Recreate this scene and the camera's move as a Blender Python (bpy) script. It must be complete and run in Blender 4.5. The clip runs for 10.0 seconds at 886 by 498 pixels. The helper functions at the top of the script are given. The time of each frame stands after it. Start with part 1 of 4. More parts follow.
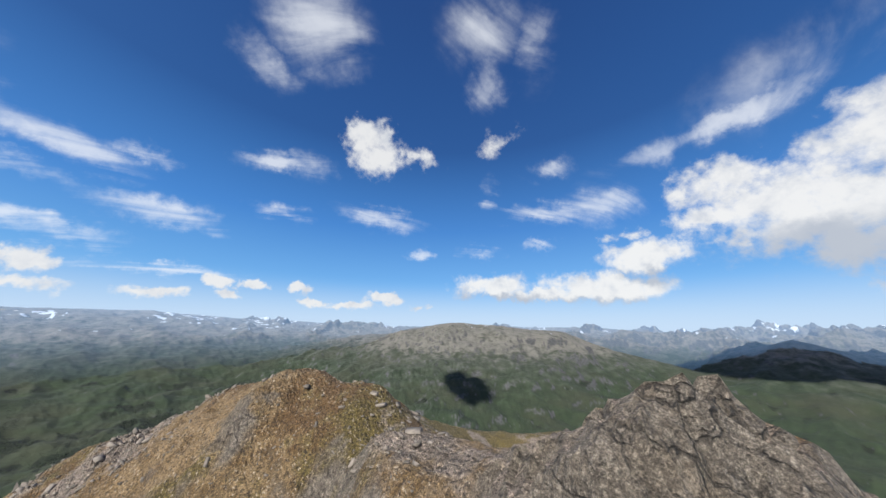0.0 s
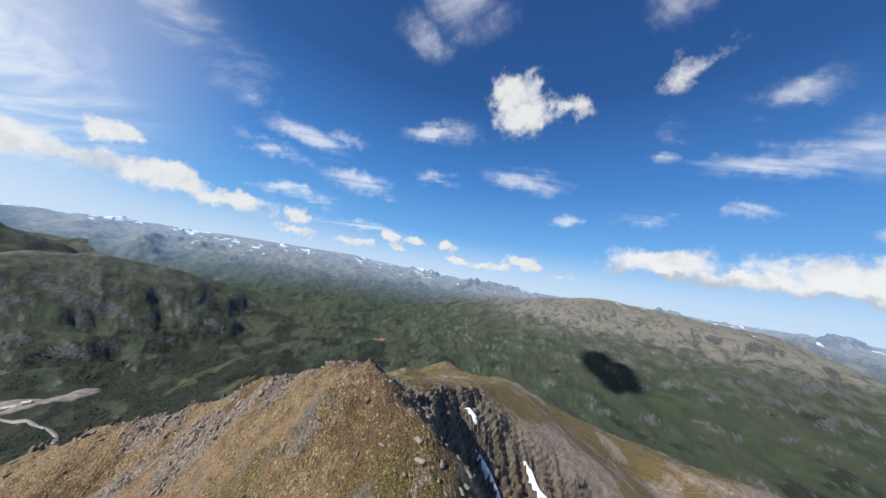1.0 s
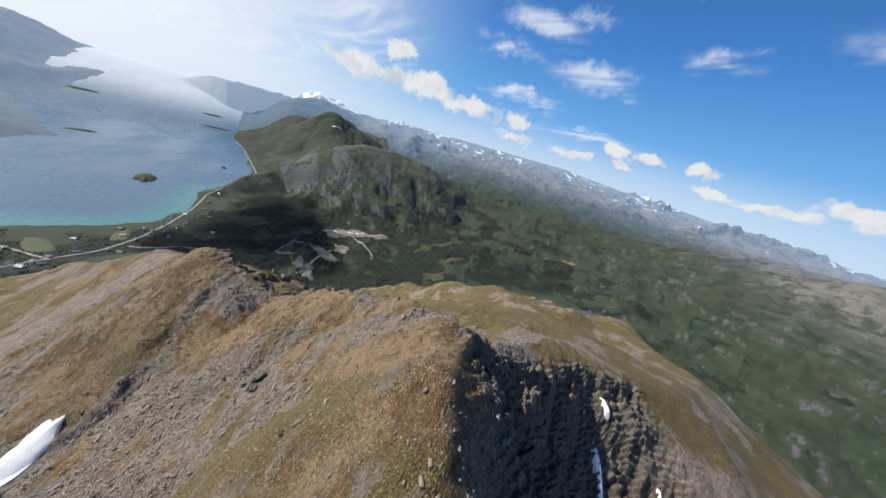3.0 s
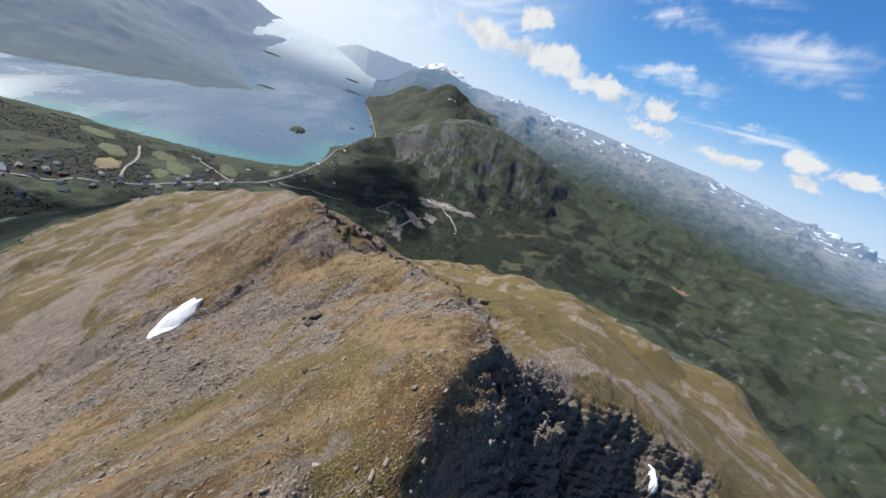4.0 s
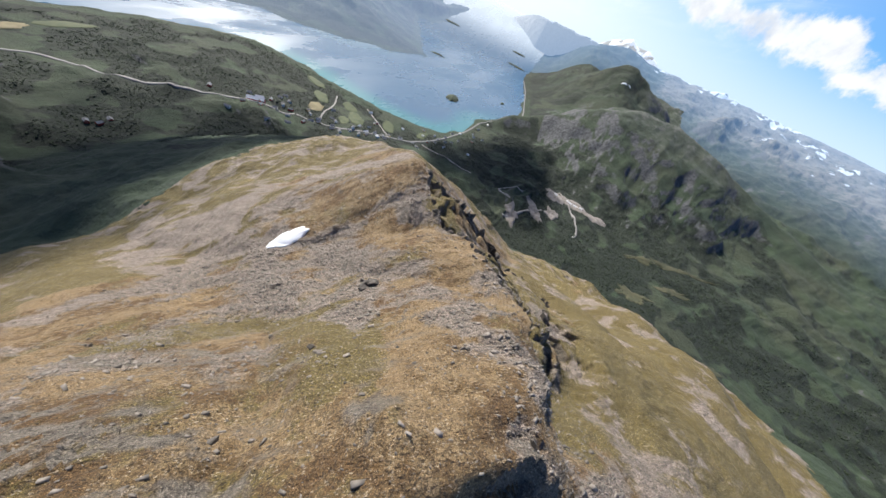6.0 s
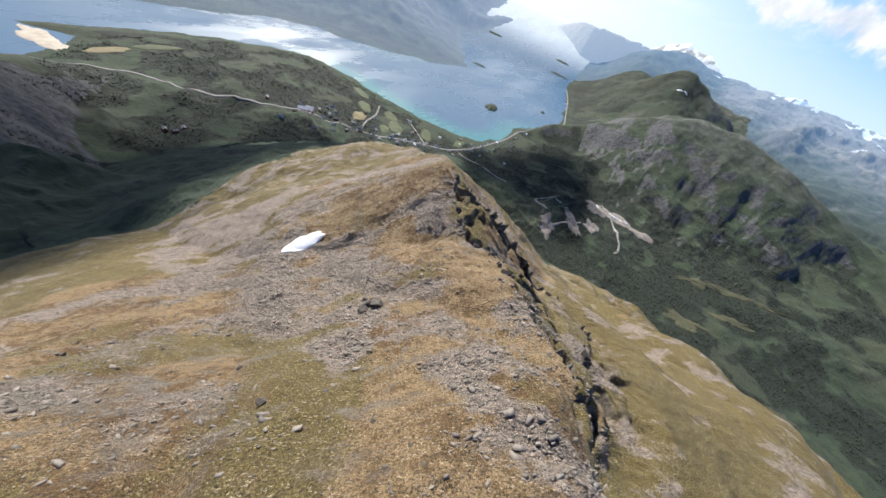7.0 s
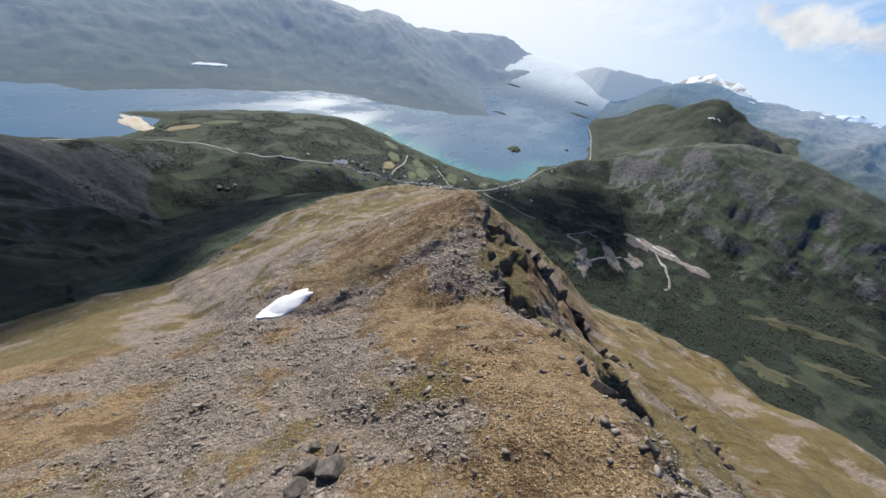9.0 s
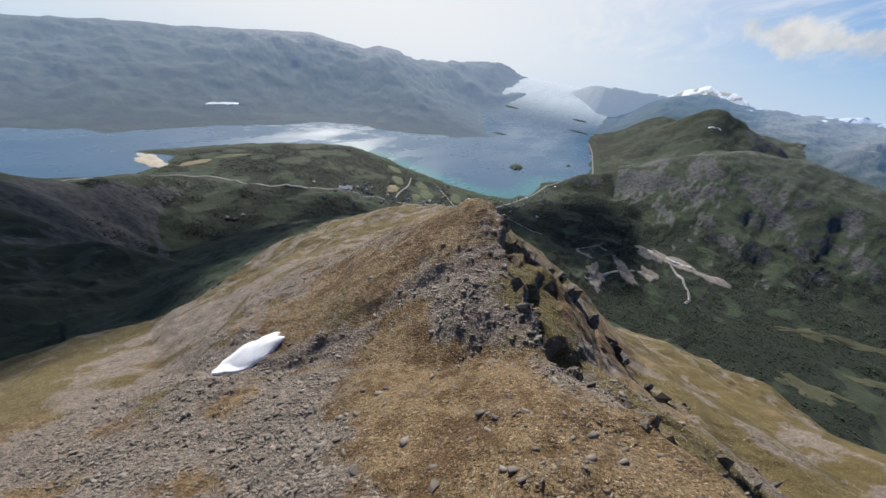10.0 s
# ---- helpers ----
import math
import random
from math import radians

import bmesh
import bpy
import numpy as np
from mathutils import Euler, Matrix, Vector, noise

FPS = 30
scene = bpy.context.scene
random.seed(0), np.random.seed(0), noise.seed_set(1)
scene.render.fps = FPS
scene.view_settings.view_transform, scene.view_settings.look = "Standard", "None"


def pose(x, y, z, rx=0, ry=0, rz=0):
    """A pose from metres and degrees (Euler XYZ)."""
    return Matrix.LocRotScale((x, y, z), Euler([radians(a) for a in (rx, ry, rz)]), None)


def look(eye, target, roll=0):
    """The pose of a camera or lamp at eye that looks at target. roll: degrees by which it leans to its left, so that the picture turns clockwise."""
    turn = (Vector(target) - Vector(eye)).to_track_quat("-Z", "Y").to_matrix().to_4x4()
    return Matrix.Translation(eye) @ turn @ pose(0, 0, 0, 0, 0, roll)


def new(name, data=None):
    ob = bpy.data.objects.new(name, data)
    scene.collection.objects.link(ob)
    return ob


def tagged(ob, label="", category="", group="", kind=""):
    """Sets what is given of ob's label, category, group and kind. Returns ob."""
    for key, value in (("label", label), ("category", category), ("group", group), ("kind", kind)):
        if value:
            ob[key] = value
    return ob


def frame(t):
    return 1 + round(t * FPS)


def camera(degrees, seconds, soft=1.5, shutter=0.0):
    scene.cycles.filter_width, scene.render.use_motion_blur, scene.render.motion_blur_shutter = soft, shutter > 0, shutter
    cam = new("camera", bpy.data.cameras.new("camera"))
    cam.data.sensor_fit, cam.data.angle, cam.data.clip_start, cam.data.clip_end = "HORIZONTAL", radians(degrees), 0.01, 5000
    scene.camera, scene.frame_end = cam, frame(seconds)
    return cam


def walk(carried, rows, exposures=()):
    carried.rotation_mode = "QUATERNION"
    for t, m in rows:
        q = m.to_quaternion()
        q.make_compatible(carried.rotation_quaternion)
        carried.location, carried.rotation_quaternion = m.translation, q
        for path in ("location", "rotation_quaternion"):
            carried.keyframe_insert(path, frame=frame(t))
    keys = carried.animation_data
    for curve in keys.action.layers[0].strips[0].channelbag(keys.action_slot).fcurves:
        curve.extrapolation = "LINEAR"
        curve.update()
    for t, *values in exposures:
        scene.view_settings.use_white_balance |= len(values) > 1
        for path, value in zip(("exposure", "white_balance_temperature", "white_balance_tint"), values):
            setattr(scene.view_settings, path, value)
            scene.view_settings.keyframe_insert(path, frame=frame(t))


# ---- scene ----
cam = camera(116.9, 10.0)
PATH = [
    (0, (8.941, -10.858, 517.534), (9.165, 8.359, 523.071), 0.97),
    (0.5, (11.004, -7.872, 520.020), (6.196, 11.071, 524.267), 5.76),
    (1, (12.191, -5.366, 522.686), (2.914, 12.232, 524.748), 9.46),
    (1.5, (13.152, -3.453, 525.350), (0.720, 12.208, 524.985), 11.71),
    (2, (14.144, -1.889, 528.202), (-0.575, 11.315, 525.207), 13.65),
    (2.5, (14.185, -0.290, 530.310), (-1.751, 10.649, 525.174), 15.03),
    (2.7, (13.910, 0.286, 531.100), (-2.312, 10.333, 525.113), 15.87),
    (3.8, (12.642, 5.589, 533.907), (-4.398, 9.650, 524.257), 22.37),
    (4, (12.009, 6.345, 534.109), (-4.905, 9.508, 523.914), 23.59),
    (4.5, (10.165, 7.918, 534.342), (-6.246, 9.165, 522.979), 26.25),
    (5, (7.563, 9.058, 533.974), (-8.108, 8.546, 521.560), 28.31),
    (5.5, (4.529, 9.674, 532.977), (-10.361, 7.771, 519.762), 29.03),
    (5.7, (3.204, 9.785, 532.430), (-11.373, 7.340, 518.956), 28.83),
    (6.8, (-5.501, 9.029, 527.976), (-18.704, 4.396, 513.687), 25.37),
    (7, (-7.057, 8.716, 526.853), (-20.144, 3.526, 512.647), 24.65),
    (7.5, (-10.852, 7.351, 524.187), (-23.762, 1.256, 510.180), 22.35),
    (8, (-14.869, 5.572, 521.300), (-27.726, -1.384, 507.650), 19.89),
    (8.5, (-18.508, 3.659, 518.362), (-31.375, -4.047, 505.132), 17.55),
    (9, (-22.517, 1.262, 515.026), (-35.453, -7.183, 502.324), 15.12),
    (9.5, (-26.258, -1.223, 511.795), (-39.311, -10.246, 499.621), 13.05),
    (10, (-30.510, -3.970, 508.299), (-43.655, -13.533, 496.646), 10.94),
]
EXPOSURE = [(0, 0.52), (1.0, 0.50), (2.5, 0.46), (4.5, 0.60), (5.5, 0.78), (7.5, 0.86), (8.5, 0.72), (10, 0.32)]
walk(cam, [(t, look(eye, target, roll)) for t, eye, target, roll in PATH], EXPOSURE)

# ---- light ----
SUN_AZ, SUN_EL = 151.0, 41.0          # degrees, from +y towards -x, and above the horizon
EYE_Z = 525.0                          # height of the flight over the fjord


def toward(az, el=0.0):
    a, e = radians(az), radians(el)
    return Vector((-math.sin(a) * math.cos(e), math.cos(a) * math.cos(e), math.sin(e)))


def place(az, d):
    v = toward(az)
    return v.x * d, v.y * d


sun = new("sun", bpy.data.lights.new("sun", "SUN"))
sun.data.energy, sun.data.angle, sun.data.color = 5.0, radians(0.5), (1.0, 0.95, 0.87)
sun.matrix_world = look(toward(SUN_AZ, SUN_EL) * 3000, (0, 0, 0))


class Nodes:
    """Short forms for a node tree."""

    def __init__(self, tree):
        self.tree = tree
        tree.nodes.clear()

    def add(self, kind, sets=None, **inputs):
        n = self.tree.nodes.new(kind)
        for k, v in (sets or {}).items():
            setattr(n, k, v)
        for k, v in inputs.items():
            self.put(n.inputs[int(k[1:]) if k[0] == "i" and k[1:].isdigit() else k.replace("_", " ")], v)
        return n

    def put(self, socket, v):
        if isinstance(v, bpy.types.NodeSocket):
            self.tree.links.new(v, socket)
        elif isinstance(v, bpy.types.Node):
            self.tree.links.new(v.outputs[0], socket)
        else:
            socket.default_value = v

    def math(self, op, a, b=0.0, c=0.0, clamp=False):
        return self.add("ShaderNodeMath", {"operation": op, "use_clamp": clamp}, i0=a, i1=b, i2=c).outputs[0]

    def vec(self, op, a, b=(0, 0, 0)):
        return self.add("ShaderNodeVectorMath", {"operation": op}, i0=a, i1=b).outputs[0]

    def step(self, v, lo, hi, a=0.0, b=1.0):
        return self.add("ShaderNodeMapRange", {"interpolation_type": "SMOOTHSTEP"}, i0=v, i1=lo, i2=hi, i3=a, i4=b).outputs[0]

    def mix(self, f, a, b, blend="MIX"):
        n = self.add("ShaderNodeMix", {"data_type": "RGBA", "blend_type": blend})
        for k, v in ((0, f), (6, a), (7, b)):
            self.put(n.inputs[k], (*v, 1) if isinstance(v, tuple) and len(v) == 3 else v)
        return n.outputs[2]

    def noise(self, vector, scale, detail=4.0, rough=0.55, distort=0.0):
        n = self.add("ShaderNodeTexNoise", Vector=vector, Scale=scale, Detail=detail, Roughness=rough, Distortion=distort)
        return n.outputs[0]

    def ramp(self, f, stops):
        n = self.add("ShaderNodeValToRGB", Fac=f)
        while len(n.color_ramp.elements) < len(stops):
            n.color_ramp.elements.new(0.5)
        for e, (p, c) in zip(n.color_ramp.elements, stops):
            e.position, e.color = p, (*c, 1)
        return n.outputs[0]


def make_world():
    world = bpy.data.worlds.new("sky")
    scene.world = world
    world.use_nodes = True
    n = Nodes(world.node_tree)
    way = n.add("ShaderNodeTexCoord").outputs["Generated"]
    sky = n.add("ShaderNodeTexSky", {"sky_type": "NISHITA", "sun_disc": False, "sun_elevation": radians(SUN_EL),
                                     "sun_rotation": radians(-SUN_AZ), "altitude": 500.0, "air_density": 1.0,
                                     "dust_density": 0.6, "ozone_density": 2.0}).outputs[0]
    sep = n.add("ShaderNodeSeparateXYZ", Vector=way)
    az = n.math("ARCTAN2", n.math("MULTIPLY", sep.outputs[0], -1.0), sep.outputs[1])
    el = n.math("ARCSINE", sep.outputs[2])
    flat = n.add("ShaderNodeCombineXYZ", X=n.math("MULTIPLY", az, 57.2958), Y=n.math("MULTIPLY", el, 57.2958)).outputs[0]
    # soft warp, so that no outline stays an ellipse
    w1 = n.add("ShaderNodeTexNoise", Vector=way, Scale=6.0, Detail=6.0, Roughness=0.62).outputs[1]
    w2 = n.add("ShaderNodeTexNoise", Vector=way, Scale=24.0, Detail=5.0, Roughness=0.6).outputs[1]
    warp = n.vec("ADD", n.vec("MULTIPLY", n.vec("SUBTRACT", w1, (0.5, 0.5, 0.5)), (7, 4.5, 0)),
                 n.vec("MULTIPLY", n.vec("SUBTRACT", w2, (0.5, 0.5, 0.5)), (4.5, 4, 0)))
    soft = n.vec("ADD", flat, warp)
    puffy = n.vec("ADD", flat, n.vec("SCALE", warp, (0, 0, 0)))
    puffy.node.inputs[1].links[0].from_node.inputs["Scale"].default_value = 0.85

    def masks(where, list_):
        total = None
        for a, e, wa, we, turn, gain in list_:
            m = n.add("ShaderNodeMapping", {"vector_type": "TEXTURE"}, Vector=where, Location=(a, e, 0),
                      Rotation=(0, 0, radians(turn)), Scale=(wa, we, 1)).outputs[0]
            g = n.add("ShaderNodeTexGradient", {"gradient_type": "SPHERICAL"}, Vector=m).outputs["Fac"]
            g = n.math("MULTIPLY", g, gain)
            total = g if total is None else n.math("MAXIMUM", total, g)
        return total

    cumulus = masks(puffy, CUMULUS)
    cirrus = masks(soft, CIRRUS)
    fine = n.noise(way, 15.0, 9.0, 0.60)
    body = n.math("ADD", n.step(cumulus, 0.0, 0.85), n.math("MULTIPLY", n.math("SUBTRACT", fine, 0.5), 2.0))
    dense = n.math("MULTIPLY", n.step(body, 0.16, 0.92), n.step(cumulus, 0.0, 0.16))
    # high ice cloud lies in one sheet: streaks drawn out along it
    over = n.math("ADD", n.math("MAXIMUM", sep.outputs[2], 0.0), 0.16)
    sheet_ = n.add("ShaderNodeCombineXYZ", X=n.math("DIVIDE", sep.outputs[0], over), Y=n.math("DIVIDE", sep.outputs[1], over)).outputs[0]
    swirl = n.vec("ADD", sheet_, n.vec("MULTIPLY", n.vec("SUBTRACT", n.add("ShaderNodeTexNoise", Vector=sheet_, Scale=0.9, Detail=1.0).outputs[1], (0.5, 0.5, 0.5)), (0.7, 0.7, 0.0)))
    drawn = n.add("ShaderNodeMapping", {"vector_type": "TEXTURE"}, Vector=swirl, Rotation=(0, 0, radians(24)), Scale=(1.0, 0.30, 1)).outputs[0]
    thin = n.noise(drawn, 1.6, 8.0, 0.56, 0.3)
    thin = n.math("MULTIPLY", n.step(n.math("ADD", thin, n.math("MULTIPLY", cirrus, 0.22)), 0.46, 0.86), n.step(cirrus, 0.0, 0.8))
    above = n.noise(n.vec("ADD", way, (0.0, 0.0, 0.050)), 9.0, 6.0, 0.6)
    under = n.math("SUBTRACT", masks(n.vec("ADD", puffy, (0.0, 3.0, 0.0)), BROAD), masks(puffy, BROAD))
    lit = n.mix(n.step(n.math("SUBTRACT", n.noise(way, 9.0, 6.0, 0.6), above), -0.26, 0.06), (0.60, 0.64, 0.71), (0.89, 0.89, 0.88))
    lit = n.mix(n.math("MULTIPLY", n.step(under, -0.12, 0.36), 0.9), lit, (0.47, 0.51, 0.58))
    # towards the sun the air is bright, and along the horizon pale
    glare = masks(flat, [(145, 20, 82, 40, 0, 1.15), (-215, 20, 82, 40, 0, 1.15)])
    pale = n.step(el, 0.17, -0.03)
    clear = n.mix(1.0, sky, (SKY_GAIN, SKY_GAIN, SKY_GAIN), "MULTIPLY")
    clear = n.mix(0.75, clear, n.ramp(el, [(0.0, (0.30, 0.56, 0.93)), (0.14, (0.13, 0.43, 0.90)), (0.34, (0.044, 0.245, 0.70)), (0.62, (0.011, 0.092, 0.34)), (1.0, (0.008, 0.06, 0.25))]))
    air = n.mix(n.math("MULTIPLY", pale, 0.88), clear, (0.60, 0.75, 0.93))
    air = n.mix(n.math("MULTIPLY", n.step(glare, 0.0, 0.8), 0.9), air, (1.02, 1.02, 1.02))
    air = n.mix(n.math("MULTIPLY", thin, 0.68), air, (0.90, 0.93, 0.97))
    air = n.mix(n.math("MULTIPLY", dense, 0.94), air, lit)
    back = n.add("ShaderNodeBackground", Color=air, Strength=SKY_STRENGTH)
    n.add("ShaderNodeOutputWorld", Surface=back.outputs[0])


SKY_GAIN, SKY_STRENGTH = 0.10, 0.72
# azimuth, elevation, half width, half height, turn (degrees), gain
BROAD = [(-57, 15.5, 17, 9.5, 0, 1.08), (-65, 21, 13, 8.5, 0, 1.05), (-12, 8.2, 13, 4.2, 0, 1.0), (-31, 7.4, 16, 4.2, 0, 1.0), (-38, 12, 10, 4.5, 0, 1.0)]
CUMULUS = BROAD + [(16.0, 35.2, 9, 6.6, 10, 1.2), (19.0, 37.5, 5.5, 4, 0, 1.0), (5, 34, 7, 3.2, 10, 0.7), (-13, 36.5, 9, 3.8, -15, 0.62), (-49, 21, 9, 6, 0, 1.0), (-47, 17, 8, 4, 0, 0.9), (-61, 10, 12, 5, 0, 0.95),
           (-22, 6.4, 16, 2.2, 0, 1.1), (-50, 13, 7, 2.4, 0, 0.8), (-36, 16, 5, 2, 0, 0.7), (-64, 4.6, 8, 2.2, 0, 0.95)]
CUMULUS += [(86, 7.8, 9, 2.8, 0, 1.1), (75, 8.0, 9, 3.0, 0, 1.15), (66, 7.0, 8, 2.4, 0, 1.1), (80.5, 12, 3.6, 2.2, 0, 1.0), (57, 7.0, 3.4, 2.4, 0, 1.0), (57, 4.4, 6, 1.4, 0, 0.85),
           (11.5, 5.2, 6.0, 1.8, 0, 1.05), (18, 3.6, 7, 1.2, 0, 0.95), (27.2, 6.4, 2.8, 1.9, 0, 1.05), (24, 4.0, 5, 1.4, 0, 0.95), (34, 6.2, 3.0, 1.4, 0, 1.0), (38.5, 6.6, 3.0, 1.3, 0, 0.95), (37, 4.6, 2.6, 1.2, 0, 0.9), (46, 4.3, 7, 1.2, 0, 0.85), (4, 4.0, 4, 1.1, 0, 0.7)]
CIRRUS = [(31, 50.4, 15, 9, 0, 1.25), (39, 42, 9, 4, 15, 0.9), (-12, 54, 18, 8, 0, 0.95), (-11, 47, 7, 8, 0, 1.0), (-23, 51, 8, 9, 0, 0.9), (-50, 29.3, 24, 2.8, -6, 1.0), (-60, 33, 22, 7, -10, 0.58), (-24, 30.5, 7, 2.5, 0, 0.8),
          (-11, 25.5, 3.5, 6, 0, 0.95), (-22, 22.5, 17, 3.2, 4, 1.15), (-33, 22.5, 10, 5, 0, 1.0), (-9, 15.4, 7, 2.2, 0, 1.05), (3.5, 15, 4, 2.4, 0, 1.0), (-21.6, 16, 6, 1.5, 0, 0.9), (12.5, 21.4, 12, 3.2, 4, 1.1), (31, 20, 7, 2.2, 0, 0.85)]
CIRRUS += [(34, 28.3, 9, 2.8, -14, 1.05), (28, 29.5, 7, 4, 0, 0.7), (60, 22, 13, 3.2, 6, 1.15), (52, 23.5, 6, 1.8, 0, 0.95), (62, 17, 9, 1.8, 4, 0.9), (48, 15.5, 11, 3.0, 2, 1.15), (57, 10.6, 10, 2.3, 0, 1.1), (45, 7.6, 15, 1.3, 0, 1.0),
          (100, 20, 32, 13, 25, 1.25), (78, 30, 20, 7, 25, 0.75), (112, 8, 30, 9, 0, 1.0)]
make_world()


# ---- materials ----
def material(name):
    m = bpy.data.materials.new(name)
    m.use_nodes = True
    return m, Nodes(m.node_tree)


def finish(n, color, rough=0.85, bump=None, strength=0.4, distance=0.1, **more):
    p = n.add("ShaderNodeBsdfPrincipled")
    n.put(p.inputs["Base Color"], (*color, 1) if isinstance(color, tuple) else color)
    n.put(p.inputs["Roughness"], rough)
    for k, v in more.items():
        n.put(p.inputs[k.replace("_", " ")], v)
    if bump is not None:
        b = n.add("ShaderNodeBump", Height=bump, Strength=strength, Distance=distance)
        n.put(p.inputs["Normal"], b.outputs[0])
    n.add("ShaderNodeOutputMaterial", Surface=p.outputs[0])


def ridge_material():
    m, n = material("ridge_ground")
    pos = n.add("ShaderNodeNewGeometry").outputs["Position"]
    att = lambda k: n.add("ShaderNodeAttribute", {"attribute_name": k}).outputs["Fac"]
    up = n.add("ShaderNodeSeparateXYZ", Vector=n.add("ShaderNodeNewGeometry").outputs["Normal"]).outputs[2]
    patch, mid, grain, dust = n.noise(pos, 0.11, 6, 0.6), n.noise(pos, 0.9, 6, 0.65), n.noise(pos, 6.0, 5, 0.7), n.noise(pos, 17.0, 4, 0.7)

    dot = lambda a: n.add("ShaderNodeVectorMath", {"operation": "DOT_PRODUCT"}, i0=pos, i1=a).outputs["Value"]
    laid = n.add("ShaderNodeCombineXYZ", X=n.math("MULTIPLY", dot((-0.63, 0.77, 0.0)), 0.36), Y=dot((0.77, 0.63, 0.0)), Z=dot((0.0, 0.0, 0.7))).outputs[0]

    def pieces(scale):
        v = n.add("ShaderNodeTexVoronoi", Vector=n.vec("ADD", laid, n.vec("MULTIPLY", n.add("ShaderNodeTexNoise", Vector=pos, Scale=scale, Detail=2.0).outputs[1], (0.22, 0.22, 0.22))), Scale=scale, Randomness=1.0)
        return n.add("ShaderNodeSeparateColor", Color=v.outputs["Color"]).outputs[0], v.outputs["Distance"]

    one, near_one = pieces(1.9)
    two, near_two = pieces(4.6)
    turf = n.mix(n.step(patch, 0.35, 0.68), (0.112, 0.071, 0.029), (0.128, 0.096, 0.038))
    turf = n.mix(n.step(n.math("ADD", mid, n.math("MULTIPLY", n.math("SUBTRACT", patch, 0.5), 1.1)), 0.36, 0.62), turf, (0.252, 0.203, 0.128))
    turf = n.mix(n.math("MULTIPLY", n.step(n.math("ADD", att("green"), n.math("MULTIPLY", n.math("SUBTRACT", mid, 0.5), 0.9)), 0.40, 0.66), 0.9), turf, n.mix(n.step(grain, 0.3, 0.7), (0.060, 0.060, 0.014), (0.140, 0.128, 0.036)))
    turf = n.mix(n.math("MULTIPLY", n.step(dust, 0.54, 0.66), 0.5), turf, (0.31, 0.255, 0.17))
    turf = n.mix(n.math("MULTIPLY", n.step(grain, 0.50, 0.36), 0.75), turf, (0.052, 0.036, 0.018))
    gravel = n.mix(n.step(grain, 0.3, 0.7), (0.16, 0.140, 0.126), (0.42, 0.372, 0.342))
    gravel = n.mix(0.72, gravel, n.mix(n.math("ADD", n.math("MULTIPLY", two, 0.6), n.math("MULTIPLY", one, 0.4)), (0.05, 0.044, 0.040), (0.60, 0.53, 0.485)))
    gravel = n.mix(n.math("MULTIPLY", n.step(dust, 0.48, 0.36), 0.6), gravel, (0.05, 0.042, 0.036))
    stony = n.step(n.math("ADD", att("scree"), n.math("MULTIPLY", n.math("SUBTRACT", mid, 0.5), 1.0)), 0.36, 0.68)
    ground = n.mix(stony, n.mix(1.0, turf, (0.95, 0.81, 0.66), "MULTIPLY"), n.mix(1.0, gravel, (0.66, 0.61, 0.555), "MULTIPLY"))
    three, near_three = pieces(9.5)
    flecks = n.math("MULTIPLY", n.math("MULTIPLY", n.step(three, 0.74, 0.80), n.step(near_three, 0.50, 0.30)), n.step(n.math("ADD", mid, n.math("MULTIPLY", patch, 0.6)), 0.55, 0.85))
    ground = n.mix(n.math("MULTIPLY", flecks, 0.70), ground, (0.46, 0.385, 0.29))
    ground = n.mix(n.math("MULTIPLY", n.math("MULTIPLY", n.step(three, 0.26, 0.18), n.step(near_three, 0.48, 0.28)), 0.75), ground, (0.035, 0.028, 0.021))
    speck = n.noise(pos, 38.0, 3, 0.7)
    tuft = n.math("MULTIPLY", n.step(dust, 0.34, 0.68, 0.52, 1.50), n.math("MULTIPLY", n.step(speck, 0.32, 0.70, 0.66, 1.36), n.step(grain, 0.32, 0.68, 0.74, 1.26)))
    ground = n.vec("MULTIPLY", ground, n.add("ShaderNodeCombineXYZ", X=tuft, Y=tuft, Z=tuft).outputs[0])
    strata = n.noise(laid, 1.6, 8, 0.72)
    rock = n.ramp(strata, [(0.25, (0.05, 0.045, 0.042)), (0.5, (0.16, 0.145, 0.13)), (0.8, (0.29, 0.26, 0.235))])
    steep = n.step(n.math("ADD", n.math("ADD", up, n.math("MULTIPLY", n.math("SUBTRACT", mid, 0.5), 0.3)), n.math("MULTIPLY", att("rock"), -0.4)), 0.60, 0.42)
    crack = n.add("ShaderNodeTexVoronoi", {"feature": "DISTANCE_TO_EDGE"}, Vector=n.vec("ADD", laid, n.vec("MULTIPLY", n.add("ShaderNodeTexNoise", Vector=pos, Scale=1.4, Detail=3.0).outputs[1], (0.5, 0.5, 0.5))), Scale=1.15, Randomness=1.0).outputs["Distance"]
    split = n.math("MULTIPLY", n.step(crack, 0.045, 0.01), n.step(mid, 0.40, 0.56))
    rock = n.mix(n.math("MULTIPLY", n.step(grain, 0.46, 0.62), 0.45), rock, (0.30, 0.285, 0.26))
    rock = n.mix(n.math("MULTIPLY", n.step(patch, 0.50, 0.66), 0.5), rock, (0.155, 0.115, 0.062))
    rock = n.mix(n.math("MULTIPLY", split, 0.6), rock, (0.022, 0.020, 0.018))
    rock = n.vec("MULTIPLY", rock, n.add("ShaderNodeCombineXYZ", X=tuft, Y=tuft, Z=tuft).outputs[0])
    color = n.mix(steep, ground, n.mix(1.0, rock, (0.90, 0.84, 0.76), "MULTIPLY"))
